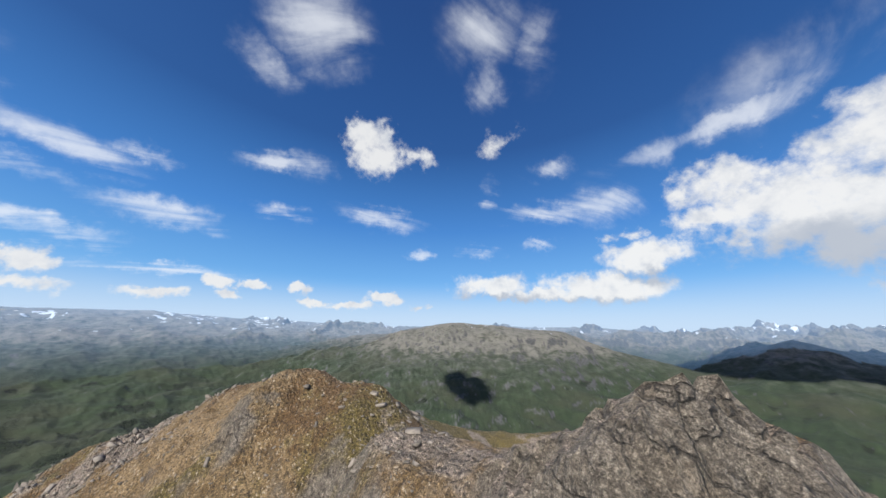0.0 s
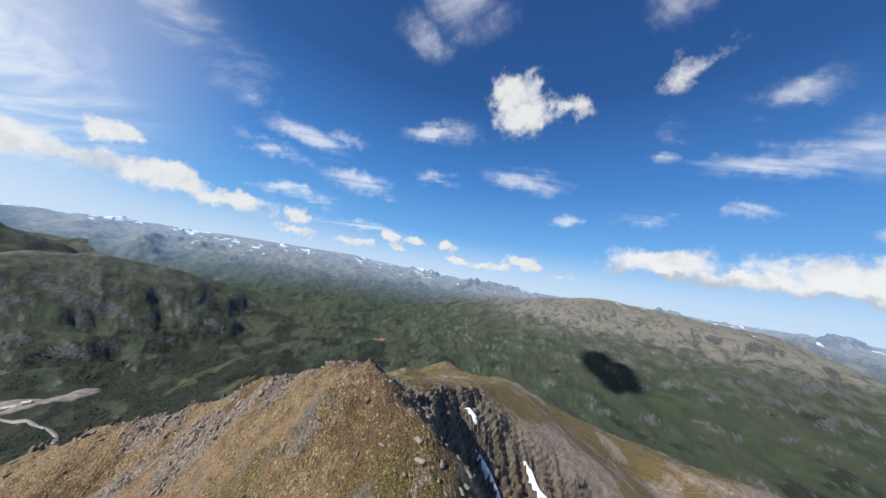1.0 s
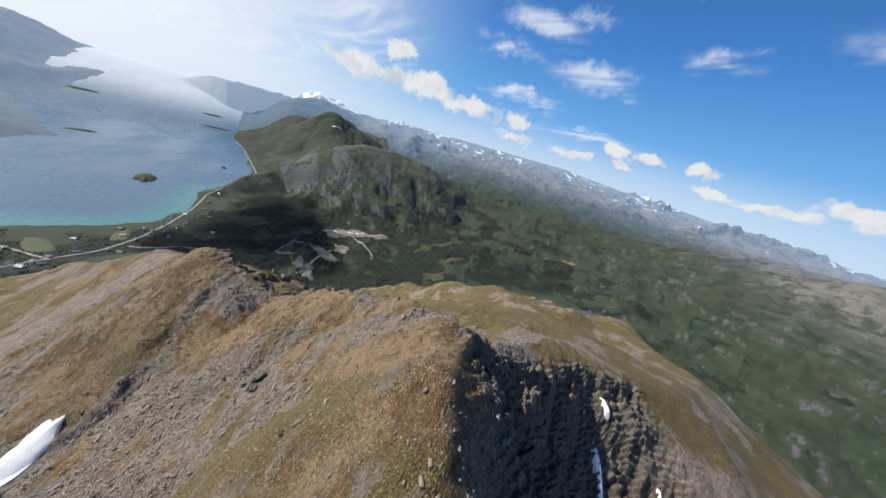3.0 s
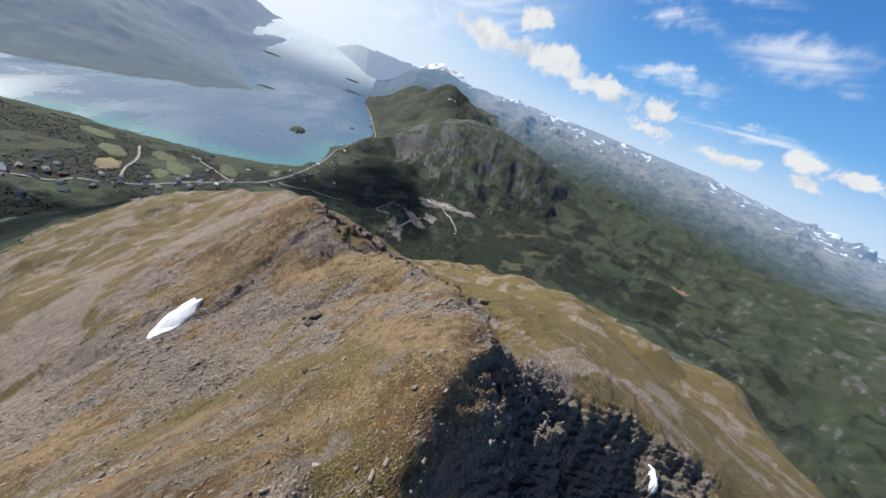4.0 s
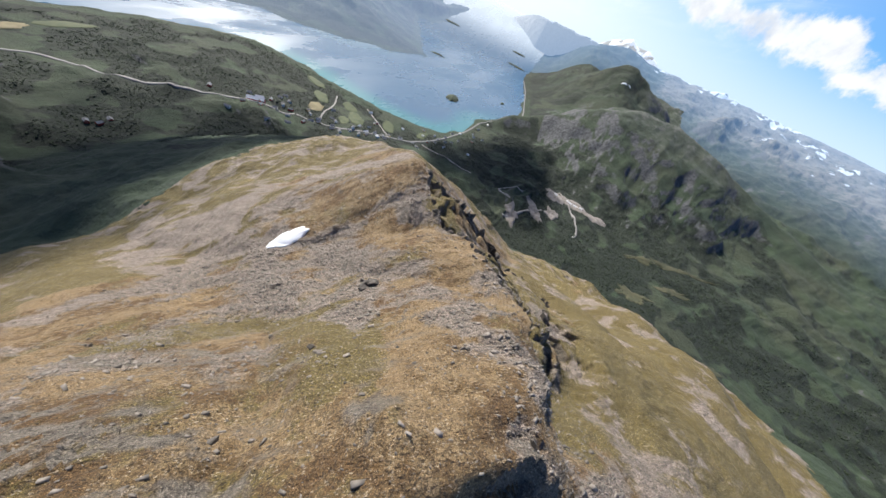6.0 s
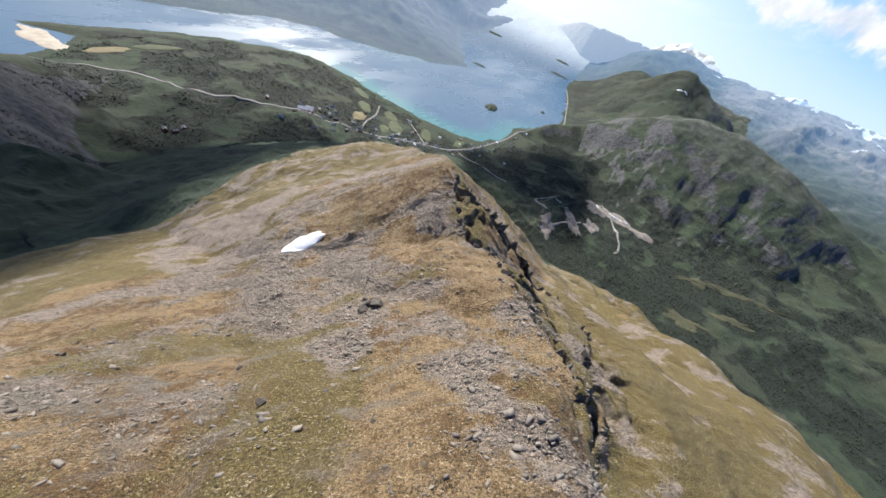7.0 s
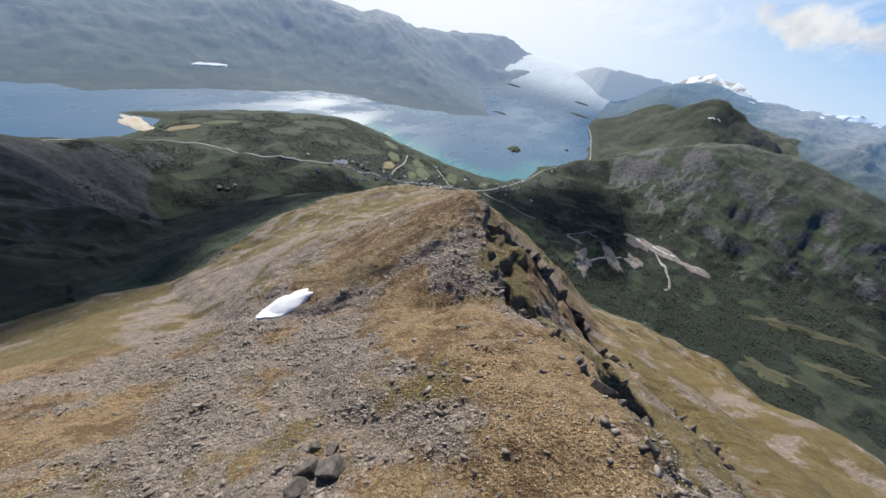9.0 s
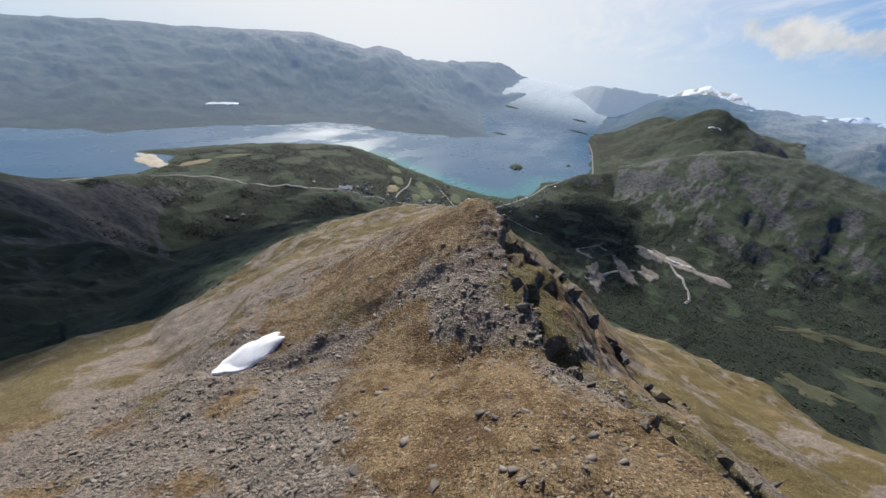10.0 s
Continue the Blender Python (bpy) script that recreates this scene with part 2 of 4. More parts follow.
    relief = n.math("ADD", n.math("ADD", n.math("MULTIPLY", grain, 0.55), n.math("MULTIPLY", n.math("MULTIPLY", two, n.step(near_two, 0.6, 0.3)), 0.45)), n.math("ADD", mid, n.math("ADD", n.math("MULTIPLY", strata, 0.7), n.math("MULTIPLY", n.math("MULTIPLY", split, steep), -0.6))))
    finish(n, color, 0.9, relief, 1.0, 0.5)
    return m


def far_material(name="mountain_ground", haze_glow=None, tone=0.68):
    m, n = material(name)
    pos = n.add("ShaderNodeNewGeometry").outputs["Position"]
    att = lambda k: n.add("ShaderNodeAttribute", {"attribute_name": k}).outputs["Fac"]
    big, mid, small = n.noise(pos, 0.0035, 6, 0.6), n.noise(pos, 0.018, 7, 0.65), n.noise(pos, 0.09, 6, 0.7)
    grass = n.mix(n.step(mid, 0.3, 0.7), (0.019, 0.034, 0.014), (0.042, 0.064, 0.026))
    grass = n.mix(n.step(big, 0.4, 0.7), grass, (0.048, 0.054, 0.026))
    wood = n.mix(n.step(small, 0.35, 0.65), (0.005, 0.010, 0.005), (0.014, 0.024, 0.009))
    heath = n.mix(n.step(mid, 0.3, 0.72), (0.050, 0.058, 0.034), (0.130, 0.128, 0.100))
    rock = n.mix(n.step(small, 0.3, 0.7), (0.042, 0.040, 0.039), (0.145, 0.135, 0.126))
    jitter = n.math("MULTIPLY", n.math("SUBTRACT", mid, 0.5), 1.1)
    c = n.mix(n.step(n.math("ADD", att("wood"), jitter), 0.35, 0.65), grass, wood)
    c = n.mix(n.step(n.math("ADD", att("bare"), jitter), 0.20, 1.0), c, heath)
    c = n.mix(n.step(n.math("ADD", att("bare"), n.math("ADD", jitter, n.math("MULTIPLY", n.math("SUBTRACT", small, 0.5), 0.5))), 0.74, 1.10), c, n.mix(small, (0.150, 0.128, 0.102), (0.300, 0.262, 0.215)))
    c = n.mix(n.step(n.math("ADD", att("rock"), jitter), 0.42, 0.95), c, rock)
    c = n.mix(n.step(n.math("ADD", att("field"), n.math("MULTIPLY", jitter, 0.3)), 0.4, 0.6), c, n.mix(big, (0.20, 0.22, 0.07), (0.10, 0.15, 0.04)))
    c = n.mix(n.step(n.math("ADD", att("snow"), n.math("MULTIPLY", n.math("SUBTRACT", small, 0.5), 1.0)), 0.55, 0.68), c, (0.82, 0.84, 0.88))
    c = n.mix(1.0, c, (tone * 0.91, tone, tone * 1.10), "MULTIPLY")
    more = {}
    # air haze painted in as emission, by distance from the summit
    if haze_glow:
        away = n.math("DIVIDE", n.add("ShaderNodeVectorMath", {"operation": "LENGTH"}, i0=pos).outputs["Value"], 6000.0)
        more = {"Emission_Color": n.ramp(away, [(d / 6000, c_) for d, c_ in haze_glow]), "Emission_Strength": SKY_STRENGTH}
    finish(n, c, 0.95, n.math("ADD", mid, n.math("MULTIPLY", small, 0.4)), 0.8, 12.0, **more)
    return m


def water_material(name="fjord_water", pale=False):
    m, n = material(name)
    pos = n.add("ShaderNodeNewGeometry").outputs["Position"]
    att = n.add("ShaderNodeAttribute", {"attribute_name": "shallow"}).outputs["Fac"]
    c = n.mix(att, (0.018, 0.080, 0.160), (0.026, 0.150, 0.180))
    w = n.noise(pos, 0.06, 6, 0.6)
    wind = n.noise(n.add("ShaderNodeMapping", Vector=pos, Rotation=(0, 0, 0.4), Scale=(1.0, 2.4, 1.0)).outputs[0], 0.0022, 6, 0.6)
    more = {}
    # pale emission stands in for sky glare on far water, rising with height
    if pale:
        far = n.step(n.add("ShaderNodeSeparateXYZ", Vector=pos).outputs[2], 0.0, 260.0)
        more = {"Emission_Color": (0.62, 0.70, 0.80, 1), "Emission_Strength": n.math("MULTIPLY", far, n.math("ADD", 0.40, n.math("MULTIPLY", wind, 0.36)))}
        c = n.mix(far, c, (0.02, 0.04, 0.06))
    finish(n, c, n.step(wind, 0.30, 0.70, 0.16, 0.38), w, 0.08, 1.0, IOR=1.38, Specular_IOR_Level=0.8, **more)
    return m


RIDGE, FAR, WATER = ridge_material(), far_material(), water_material()
# far land with its haze as emission: metres away and blue tint
SHORE = far_material("hazed_shore", [(1900, (0.058, 0.090, 0.142)), (3000, (0.105, 0.160, 0.255)), (4600, (0.160, 0.225, 0.345))], 0.50)
HORIZON = UPLAND = far_material("hazed_upland", [(2300, (0.0, 0.0, 0.0)), (2900, (0.030, 0.058, 0.102)), (3500, (0.060, 0.112, 0.192)), (4200, (0.098, 0.176, 0.298)), (4900, (0.140, 0.238, 0.395))], 0.55)
HEADLAND = far_material("hazed_headland", [(4000, (0.20, 0.29, 0.43))], 0.25)
PEAK = far_material("hazed_peak", [(4000, (0.055, 0.085, 0.13))])


def plain(name, a, b, size, rough=0.85, bump=0.3, depth=0.05, island=False):
    """A matt surface between two colours, grained at a size in metres."""
    m, n = material(name)
    geo = n.add("ShaderNodeNewGeometry")
    g = n.noise(geo.outputs["Position"], 1.0 / size, 6, 0.65)
    f = n.step(g, 0.3, 0.7)
    if island:
        f = n.math("ADD", n.math("MULTIPLY", f, 0.4), n.math("MULTIPLY", geo.outputs["Random Per Island"], 0.6))
    finish(n, n.mix(f, a, b), rough, g, bump, depth)
    return m


GLOWWATER = water_material("glowing_far_fjord", True)
STONE = plain("stone", (0.077, 0.067, 0.057), (0.27, 0.236, 0.203), 0.5, 0.85, 0.5, 0.05, True)
# stone's darker twin: carries the shade of crags and boulders in its colour
DARKSHADEROCK = plain("dark_shade_rock", (0.030, 0.026, 0.022), (0.125, 0.108, 0.092), 0.5, 0.8, 0.6, 0.08)
SNOW = plain("snow", (0.80, 0.82, 0.85), (0.90, 0.91, 0.92), 0.8, 0.6, 0.25, 0.06)
GRAVELROAD = plain("gravel", (0.169, 0.154, 0.146), (0.262, 0.246, 0.231), 9.0)
ASPHALT = plain("asphalt", (0.123, 0.119, 0.115), (0.193, 0.185, 0.181), 12.0)
SPOIL = plain("spoil", (0.10, 0.088, 0.076), (0.235, 0.208, 0.188), 11.0, 0.9, 0.8, 2.0)
SAND = plain("sand", (0.323, 0.277, 0.216), (0.447, 0.393, 0.316), 20.0)
WOOD = plain("birch_wood", (0.009, 0.017, 0.007), (0.025, 0.040, 0.014), 3.0, 0.9, 0.8, 1.0, True)
STRAW = plain("hay_field", (0.120, 0.098, 0.046), (0.172, 0.140, 0.068), 15.0)
CLEARING = plain("clearing", (0.030, 0.034, 0.015), (0.062, 0.058, 0.028), 20.0)
MEADOW = plain("meadow", (0.030, 0.046, 0.013), (0.052, 0.064, 0.019), 18.0)
WHITEWALL = plain("white_wall", (0.66, 0.66, 0.64), (0.80, 0.80, 0.78), 2.0)
REDWALL = plain("red_wall", (0.30, 0.05, 0.035), (0.40, 0.08, 0.05), 2.0)
OCHREWALL = plain("ochre_wall", (0.45, 0.32, 0.12), (0.55, 0.40, 0.17), 2.0)
SLATE = plain("roof_slate", (0.10, 0.10, 0.11), (0.20, 0.20, 0.21), 1.5)
PALEROOF = plain("pale_roof", (0.55, 0.54, 0.53), (0.70, 0.69, 0.68), 2.5)
GLASS = plain("window_glass", (0.02, 0.025, 0.03), (0.04, 0.05, 0.06), 2.0, 0.08, 0.0)
CLOUD = plain("cloud", (0.85, 0.86, 0.88), (0.92, 0.92, 0.93), 200.0, 1.0)


def thin_cloud(name, clear):
    """A cloud that lets a share of the light through."""
    m, n = material(name)
    body = n.add("ShaderNodeBsdfDiffuse", Color=(0.9, 0.9, 0.91, 1))
    both = n.add("ShaderNodeMixShader", i0=clear, i1=body.outputs[0], i2=n.add("ShaderNodeBsdfTransparent").outputs[0])
    n.add("ShaderNodeOutputMaterial", Surface=both.outputs[0])
    return m


VEIL, HAZECLOUD = thin_cloud("cloud_veil", 0.66), thin_cloud("cloud_thin", 0.82)


# ---- relief ----
PERM = np.random.RandomState(7).permutation(512)
PERM = np.concatenate([PERM, PERM, PERM])


def lattice(x, y, seed=0):
    """Gradient noise, about -0.7 to 0.7."""
    xi, yi = np.floor(x).astype(int), np.floor(y).astype(int)
    xf, yf = x - xi, y - yi
    u, v = xf * xf * xf * (xf * (xf * 6 - 15) + 10), yf * yf * yf * (yf * (yf * 6 - 15) + 10)
    def corner(i, j):
        h = PERM[(PERM[(xi + i + seed * 37) & 511] + yi + j) & 511] * (2 * np.pi / 512)
        return np.cos(h) * (xf - i) + np.sin(h) * (yf - j)
    a, b, c, d = corner(0, 0), corner(1, 0), corner(0, 1), corner(1, 1)
    return (a + u * (b - a)) + v * ((c + u * (d - c)) - (a + u * (b - a)))


def fbm(x, y, size, octaves, seed=0, gain=0.5):
    total, amp = 0.0, 1.0
    for k in range(octaves):
        total = total + amp * lattice(x / size + 13.7 * k, y / size - 7.3 * k, seed + k)
        size, amp = size / 2.03, amp * gain
    return total


def ridged(x, y, size, octaves, seed=0, gain=0.5):
    total, amp = 0.0, 1.0
    for k in range(octaves):
        total = total + amp * (1 - 2.2 * np.abs(lattice(x / size + 5.1 * k, y / size + 9.2 * k, seed + k)))
        size, amp = size / 2.1, amp * gain
    return total


def smooth(v, lo, hi):
    t = np.clip((v - lo) / (hi - lo), 0, 1)
    return t * t * (3 - 2 * t)


def along(x, y, line):
    """Distance to a crest line, the side (+1 to its right hand as it runs), and the line's other columns at the nearest point."""
    line = np.array(line, float)
    best, side, cols = np.full(x.shape, 1e9), np.ones(x.shape), np.zeros((line.shape[1] - 2,) + x.shape)
    for a, b in zip(line[:-1], line[1:]):
        d = b[:2] - a[:2]
        t = np.clip(((x - a[0]) * d[0] + (y - a[1]) * d[1]) / (d @ d), 0, 1)
        px, py = x - a[0] - t * d[0], y - a[1] - t * d[1]
        dist = np.hypot(px, py)
        near = dist < best
        best = np.where(near, dist, best)
        side = np.where(near, np.where(px * d[1] - py * d[0] > 0, 1.0, -1.0), side)
        for k in range(cols.shape[0]):
            cols[k] = np.where(near, a[2 + k] + t * (b[2 + k] - a[2 + k]), cols[k])
    return best, side, cols


def envelope(x, y, line, round_, knee, keep_):
    """The roof over a crest line: from each stretch the land falls off at its two slopes, and the highest counts. Beyond the knee a slope eases."""
    line = np.array(line, float)
    best = np.full(x.shape, -1e9)
    for a, b in zip(line[:-1], line[1:]):
        d = b[:2] - a[:2]
        t = np.clip(((x - a[0]) * d[0] + (y - a[1]) * d[1]) / (d @ d), 0, 1)
        px, py = x - a[0] - t * d[0], y - a[1] - t * d[1]
        dist = np.hypot(px, py)
        turn = smooth((px * d[1] - py * d[0]) / np.maximum(dist, 1e-6) / np.hypot(*d), -0.6, 0.6)
        z, left, right = (a[k] + t * (b[k] - a[k]) for k in (2, 3, 4))
        slope = left + (right - left) * turn
        best = np.maximum(best, z - slope * (np.sqrt(dist * dist + round_ ** 2) - round_) + np.maximum(slope - keep_, 0) * np.maximum(dist - knee, 0))
    return best


def smax(a, b, k):
    h = np.clip(0.5 + 0.5 * (a - b) / k, 0, 1)
    return b + (a - b) * h + k * h * (1 - h)


# crest lines: x, y, height, slope on the left hand and on the right hand as the line runs
MAIN = [(60, -40, 470, 1.0, 1.0), (26, -10, 507, 1.3, 1.2), (20, -5.5, 512.5, 1.45, 1.5), (16.3, -2.5, 514.6, 1.5, 1.6), (13.5, -0.4, 513.3, 1.5, 1.8), (10.7, 1.2, 512.6, 1.5, 1.9), (8.5, 3.5, 512.3, 1.5, 1.9), (6.3, 7.8, 511.8, 1.5, 1.9), (4.0, 10.8, 512.9, 1.5, 1.6),
        (-2.5, 13.0, 513.7, 1.35, 1.25), (-8, 18, 512.8, 1.15, 1.1), (-16, 18.5, 508.7, 0.95, 0.95)]
MAIN += [(-24, 19.5, 504.2, 0.9, 0.95), (-31, 15.5, 500.6, 0.85, 0.95), (-35.5, 9.5, 498.6, 0.86, 0.92),
        (-39.5, 5.5, 495.6, 0.86, 0.88), (-45.5, 1.0, 489.6, 0.88, 0.82), (-49.5, -4.5, 487.6, 0.92, 0.82), (-51.5, -9, 488.4, 0.96, 0.84), (-56.5, -14.5, 489.2, 0.98, 0.9), (-63, -21, 490.8, 0.9, 0.92), (-80, -33, 479, 0.8, 0.85), (-113, -53, 462, 0.75, 0.8),
        (-137, -70, 444, 0.6, 0.8), (-160, -85, 418, 0.6, 0.75), (-260, -140, 300, 0.6, 0.7), (-420, -200, 130, 0.5, 0.6)]
SPUR = [(-9, 20, 510.5, 2.2, 2.2), (-10.5, 25, 508, 0.9, 1.15), (-13, 36, 503.5, 0.6, 0.95), (-16, 50, 500, 0.55, 0.8), (-12, 66, 496, 0.40, 0.55), (-8, 85, 492, 0.26, 0.42), (-8, 110, 486, 0.28, 0.42), (-18, 136, 477, 0.30, 0.45), (-70, 180, 458, 0.3, 0.5),
        (-133, 204, 438, 0.4, 0.6), (-220, 260, 360, 0.6, 0.6), (-360, 340, 230, 0.6, 0.6)]
EAST = [(-8, 108, 484, 0.5, 0.5), (12, 120, 476, 0.5, 0.6), (37, 124, 472, 0.45, 0.6), (62, 112, 476.5, 0.45, 0.6), (82, 110, 474, 0.45, 0.6), (110, 112, 464, 0.5, 0.6), (180, 130, 420, 0.5, 0.6)]
WEST = [(-75, 136, 462, 0.8, 0.9), (-105, 122, 451, 0.8, 0.9), (-145, 108, 431, 0.8, 0.9), (-180, 109, 405, 0.8, 0.9), (-214, 114, 380, 0.8, 0.9), (-290, 88, 314, 0.8, 0.9), (-400, 86, 215, 0.75, 0.8)]
# swells and hollows: x, y, height, reach
BUMPS = [(-90, 40, -10, 15), (-107, 16, -5, 14), (-25, -43, 3.6, 12), (-29, -9, 1.8, 7), (-55, -4.5, 1.5, 4), (-6, 33, 2.5, 5), (-218, 92, -9, 30), (-31, 44, -3, 8)]
TROUGH = [(-11, 25.5, 0.5), (-18, 28, 3.0), (-26, 31, 4.5), (-34, 35, 4.0), (-46, 40, 1.0)]
# rock steps in the northern slope: x, y and how far the ground falls away on the right hand
STEPS = [[(-27, 21, 0.0), (-38, 25, 3.0), (-48, 28.6, 5.0), (-58, 31, 2.5), (-70, 33, 3.0), (-87, 36.5, 7.0), (-100, 41, 0.0)],
         [(-76, -27, 0.0), (-86, -14, 6.0), (-98, -3.6, 9.0), (-107, 9, 10.0), (-105, 20, 7.0), (-104, 30, 0.0)],
         [(-50, 4, 0.0), (-53, 11, 2.2), (-54, 17, 2.6), (-60, 23, 0.0)]]
CHUTES = [[(-8, 19.5, 1.2), (-2, 26, 3.2), (10, 38, 6.5), (30, 58, 9)], [(-11, 31, 0.5), (-2, 41, 2.5), (12, 52, 5), (30, 70, 7)], [(-12, 50, 0.3), (2, 58, 2.0), (20, 72, 4.0)]]


def chips(x, y, size, seed):
    """Broken ground: one height to each cell of a skewed, jittered lattice."""
    u = x / size + 0.9 * lattice(x / size * 0.7, y / size * 0.7, seed)
    v = y / size * 0.62 + 0.45 * x / size + 0.9 * lattice(x / size * 0.7 + 40, y / size * 0.7, seed + 1)
    return PERM[(PERM[np.floor(u).astype(int) & 511] + np.floor(v).astype(int)) & 511] / 511.0


def summit(x, y):
    """Height of the mountain, and how far its surface is bare rock."""
    wx, wy = x + 2.2 * fbm(x, y, 14, 3, 3), y + 2.2 * fbm(x, y, 14, 3, 8)
    d, side, (z, left, right) = along(wx, wy, MAIN)
    a = envelope(wx, wy, MAIN, 3.5, 30.0, 0.80)
    # rock bands under the northern edge
    cliff = (side > 0) * smooth(-wx, 10, 20) * smooth(wx, -95, -75)
    broken = 1.6 * fbm(x, y, 7, 3, 150)
    tall = 0.7 + 4.6 * smooth(fbm(x, y, 9, 3, 152), -0.12, 0.28) + 3.5 * np.exp(-((x + 52) ** 2 + (y + 5) ** 2) / 50) + 8.0 * np.exp(-((x + 66) ** 2 + (y + 20) ** 2) / 120)
    a = a - cliff * tall * (smooth(d + 1.0 * broken, 0.9, 2.4) - 0.8 * smooth(d, 4, 17))
    rock = cliff * smooth(d, 0.5, 1.2) * smooth(-d, -3.6, -2.4) * smooth(tall, 1.8, 3.0)
    # slabs that break through the turf of the west ridge
    for cx, cy, reach, lift in ((-48, -13, 5, 0.9), (-39, -17, 4, 0.7), (-62, -24, 6, 1.5), (-20, -7, 2.2, 0.7), (16, -1, 8, 0.2), (-4, 10, 4, 0.5)):
        dx, dy = x - cx, y - cy
        slab = np.exp(-((dx * 0.8 + dy * 0.6) / reach) ** 2 - ((dy * 0.8 - dx * 0.6) / (0.45 * reach)) ** 2)
        a = a + lift * slab
        rock = np.maximum(rock, (1.2 if cx > 0 else 0.3) * slab)
    d2, side2, (z2, left2, right2) = along(wx, wy, SPUR)
    slope2 = np.where(side2 > 0, right2, left2)
    b = z2 - slope2 * (np.sqrt(d2 * d2 + 9) - 3) - 0.35 * slope2 * np.maximum(d2 - 70, 0)
    face = (side2 > 0) * smooth(wy, 14, 24) * smooth(-wy, -78, -60)
    b = b - face * (1.8 * smooth(d2 + broken, 2.0, 4.5) + 1.5 * smooth(d2 + broken, 9, 12))
    h = smax(a, b, 1.5)
    d3, side3, (z3, left3, right3) = along(wx, wy, EAST)
    h = smax(h, z3 - np.where(side3 > 0, right3, left3) * (np.sqrt(d3 * d3 + 25) - 5) - 1.5 * np.maximum(-6 - wx, 0), 3.0)
    rock = np.maximum(rock, face * smooth(d2, 1.0, 4.0) * smooth(-d2, -40, -20))
    h = smax(h, envelope(wx, wy, WEST, 22.0, 400.0, 0.7), 4.0)
    for line in STEPS:
        ds, side_s, (deep,) = along(x + 1.8 * fbm(x, y, 6, 3, 154), y + 1.8 * fbm(x, y, 6, 3, 155), line)
        fall = deep * (0.25 + 1.1 * smooth(fbm(x, y, 8, 3, 159), -0.15, 0.25)) * (side_s > 0) * smooth(ds, 0.0, 1.5)
        h = h - fall * (1 - smooth(ds, 3, 18))
        rock = np.maximum(rock, np.clip(0.5 * fall, 0, 1) * smooth(-ds, -3.2, -1.6))
    for cx, cy, lift, reach in BUMPS:
        h = h + lift * np.exp(-((x - cx) ** 2 + (y - cy) ** 2) / reach ** 2)
    # the trough under the northern edge
    dt, _, (deep,) = along(x + 2.0 * fbm(x, y, 9, 3, 157), y + 2.0 * fbm(x, y, 9, 3, 158), TROUGH)
    h = h - np.exp(-(dt / (3.0 + 0.4 * deep)) ** 2) * deep
    for k, line in enumerate(CHUTES):
        dc, _, (deep,) = along(x + 1.2 * fbm(x, y, 5, 3, 160), y + 1.2 * fbm(x, y, 5, 3, 166), line)
        cut = np.exp(-(dc / (2.0 + 0.35 * deep)) ** 2) * deep
        h = h - cut
        rock = np.maximum(rock, np.clip(cut * 0.6, 0, 1))
    return h, np.clip(rock, 0, 1)


NEAR_COAST = [(-4900, -1000), (-3950, -890), (-3210, -790), (-2700, -600), (-2107, -415), (-1800, -420), (-1530, -506), (-1300, -470), (-1158, -506), (-1075, -600), (-1010, -760),
              (-980, -940), (-960, -1122), (-900, -1400), (-600, -1560), (-300, -1600), (-60, -1604), (-160, -1500), (-20, -1330), (250, -1450), (600, -1700), (2000, -2600), (4900, -3500),
              (4950, 4950), (-4950, 4950)]
FAR_COAST = [(4900, -3900), (2000, -2900), (700, -2150), (259, -1994), (-30, -1887), (-400, -1900), (-723, -1854), (-950, -1900), (-1165, -1829), (-1340, -1600), (-1700, -1350), (-2093, -1235),
             (-2150, -1350), (-2500, -1600), (-2929, -1959), (-3000, -1850), (-3886, -1875), (-3500, -2100), (-4700, -2300), (-4950, -2500), (-4950, -4950), (4950, -4950)]


def far_lift(x, y):
    """The country far down the fjord is drawn in, nearer and raised to meet the horizon."""
    r, az = np.hypot(x, y), np.degrees(np.arctan2(-x, y)) % 360
    return 400 * smooth(r, 3100, 5200) * smooth(az, 94, 103) * (1 - smooth(az, 124, 140))


def inland(x, y, ring):
    """Distance to a coast: positive on land."""
    d, inside = np.full(x.shape, 1e9), np.zeros(x.shape, bool)
    for (ax, ay), (bx, by) in zip(ring, ring[1:] + ring[:1]):
        ex, ey = bx - ax, by - ay
        t = np.clip(((x - ax) * ex + (y - ay) * ey) / (ex * ex + ey * ey), 0, 1)
        d = np.minimum(d, np.hypot(x - ax - t * ex, y - ay - t * ey))
        if ay != by:
            inside ^= ((ay > y) != (by > y)) & (x < ex * (y - ay) / ey + ax)
    return np.where(inside, d, -d)


def crest(*stops):
    """A crest from azimuth, distance and elevation as seen from the summit, with its two slopes."""
    return [(*place(az, d), EYE_Z + d * math.tan(radians(el)), s1, s2) for az, d, el, s1, s2 in stops]


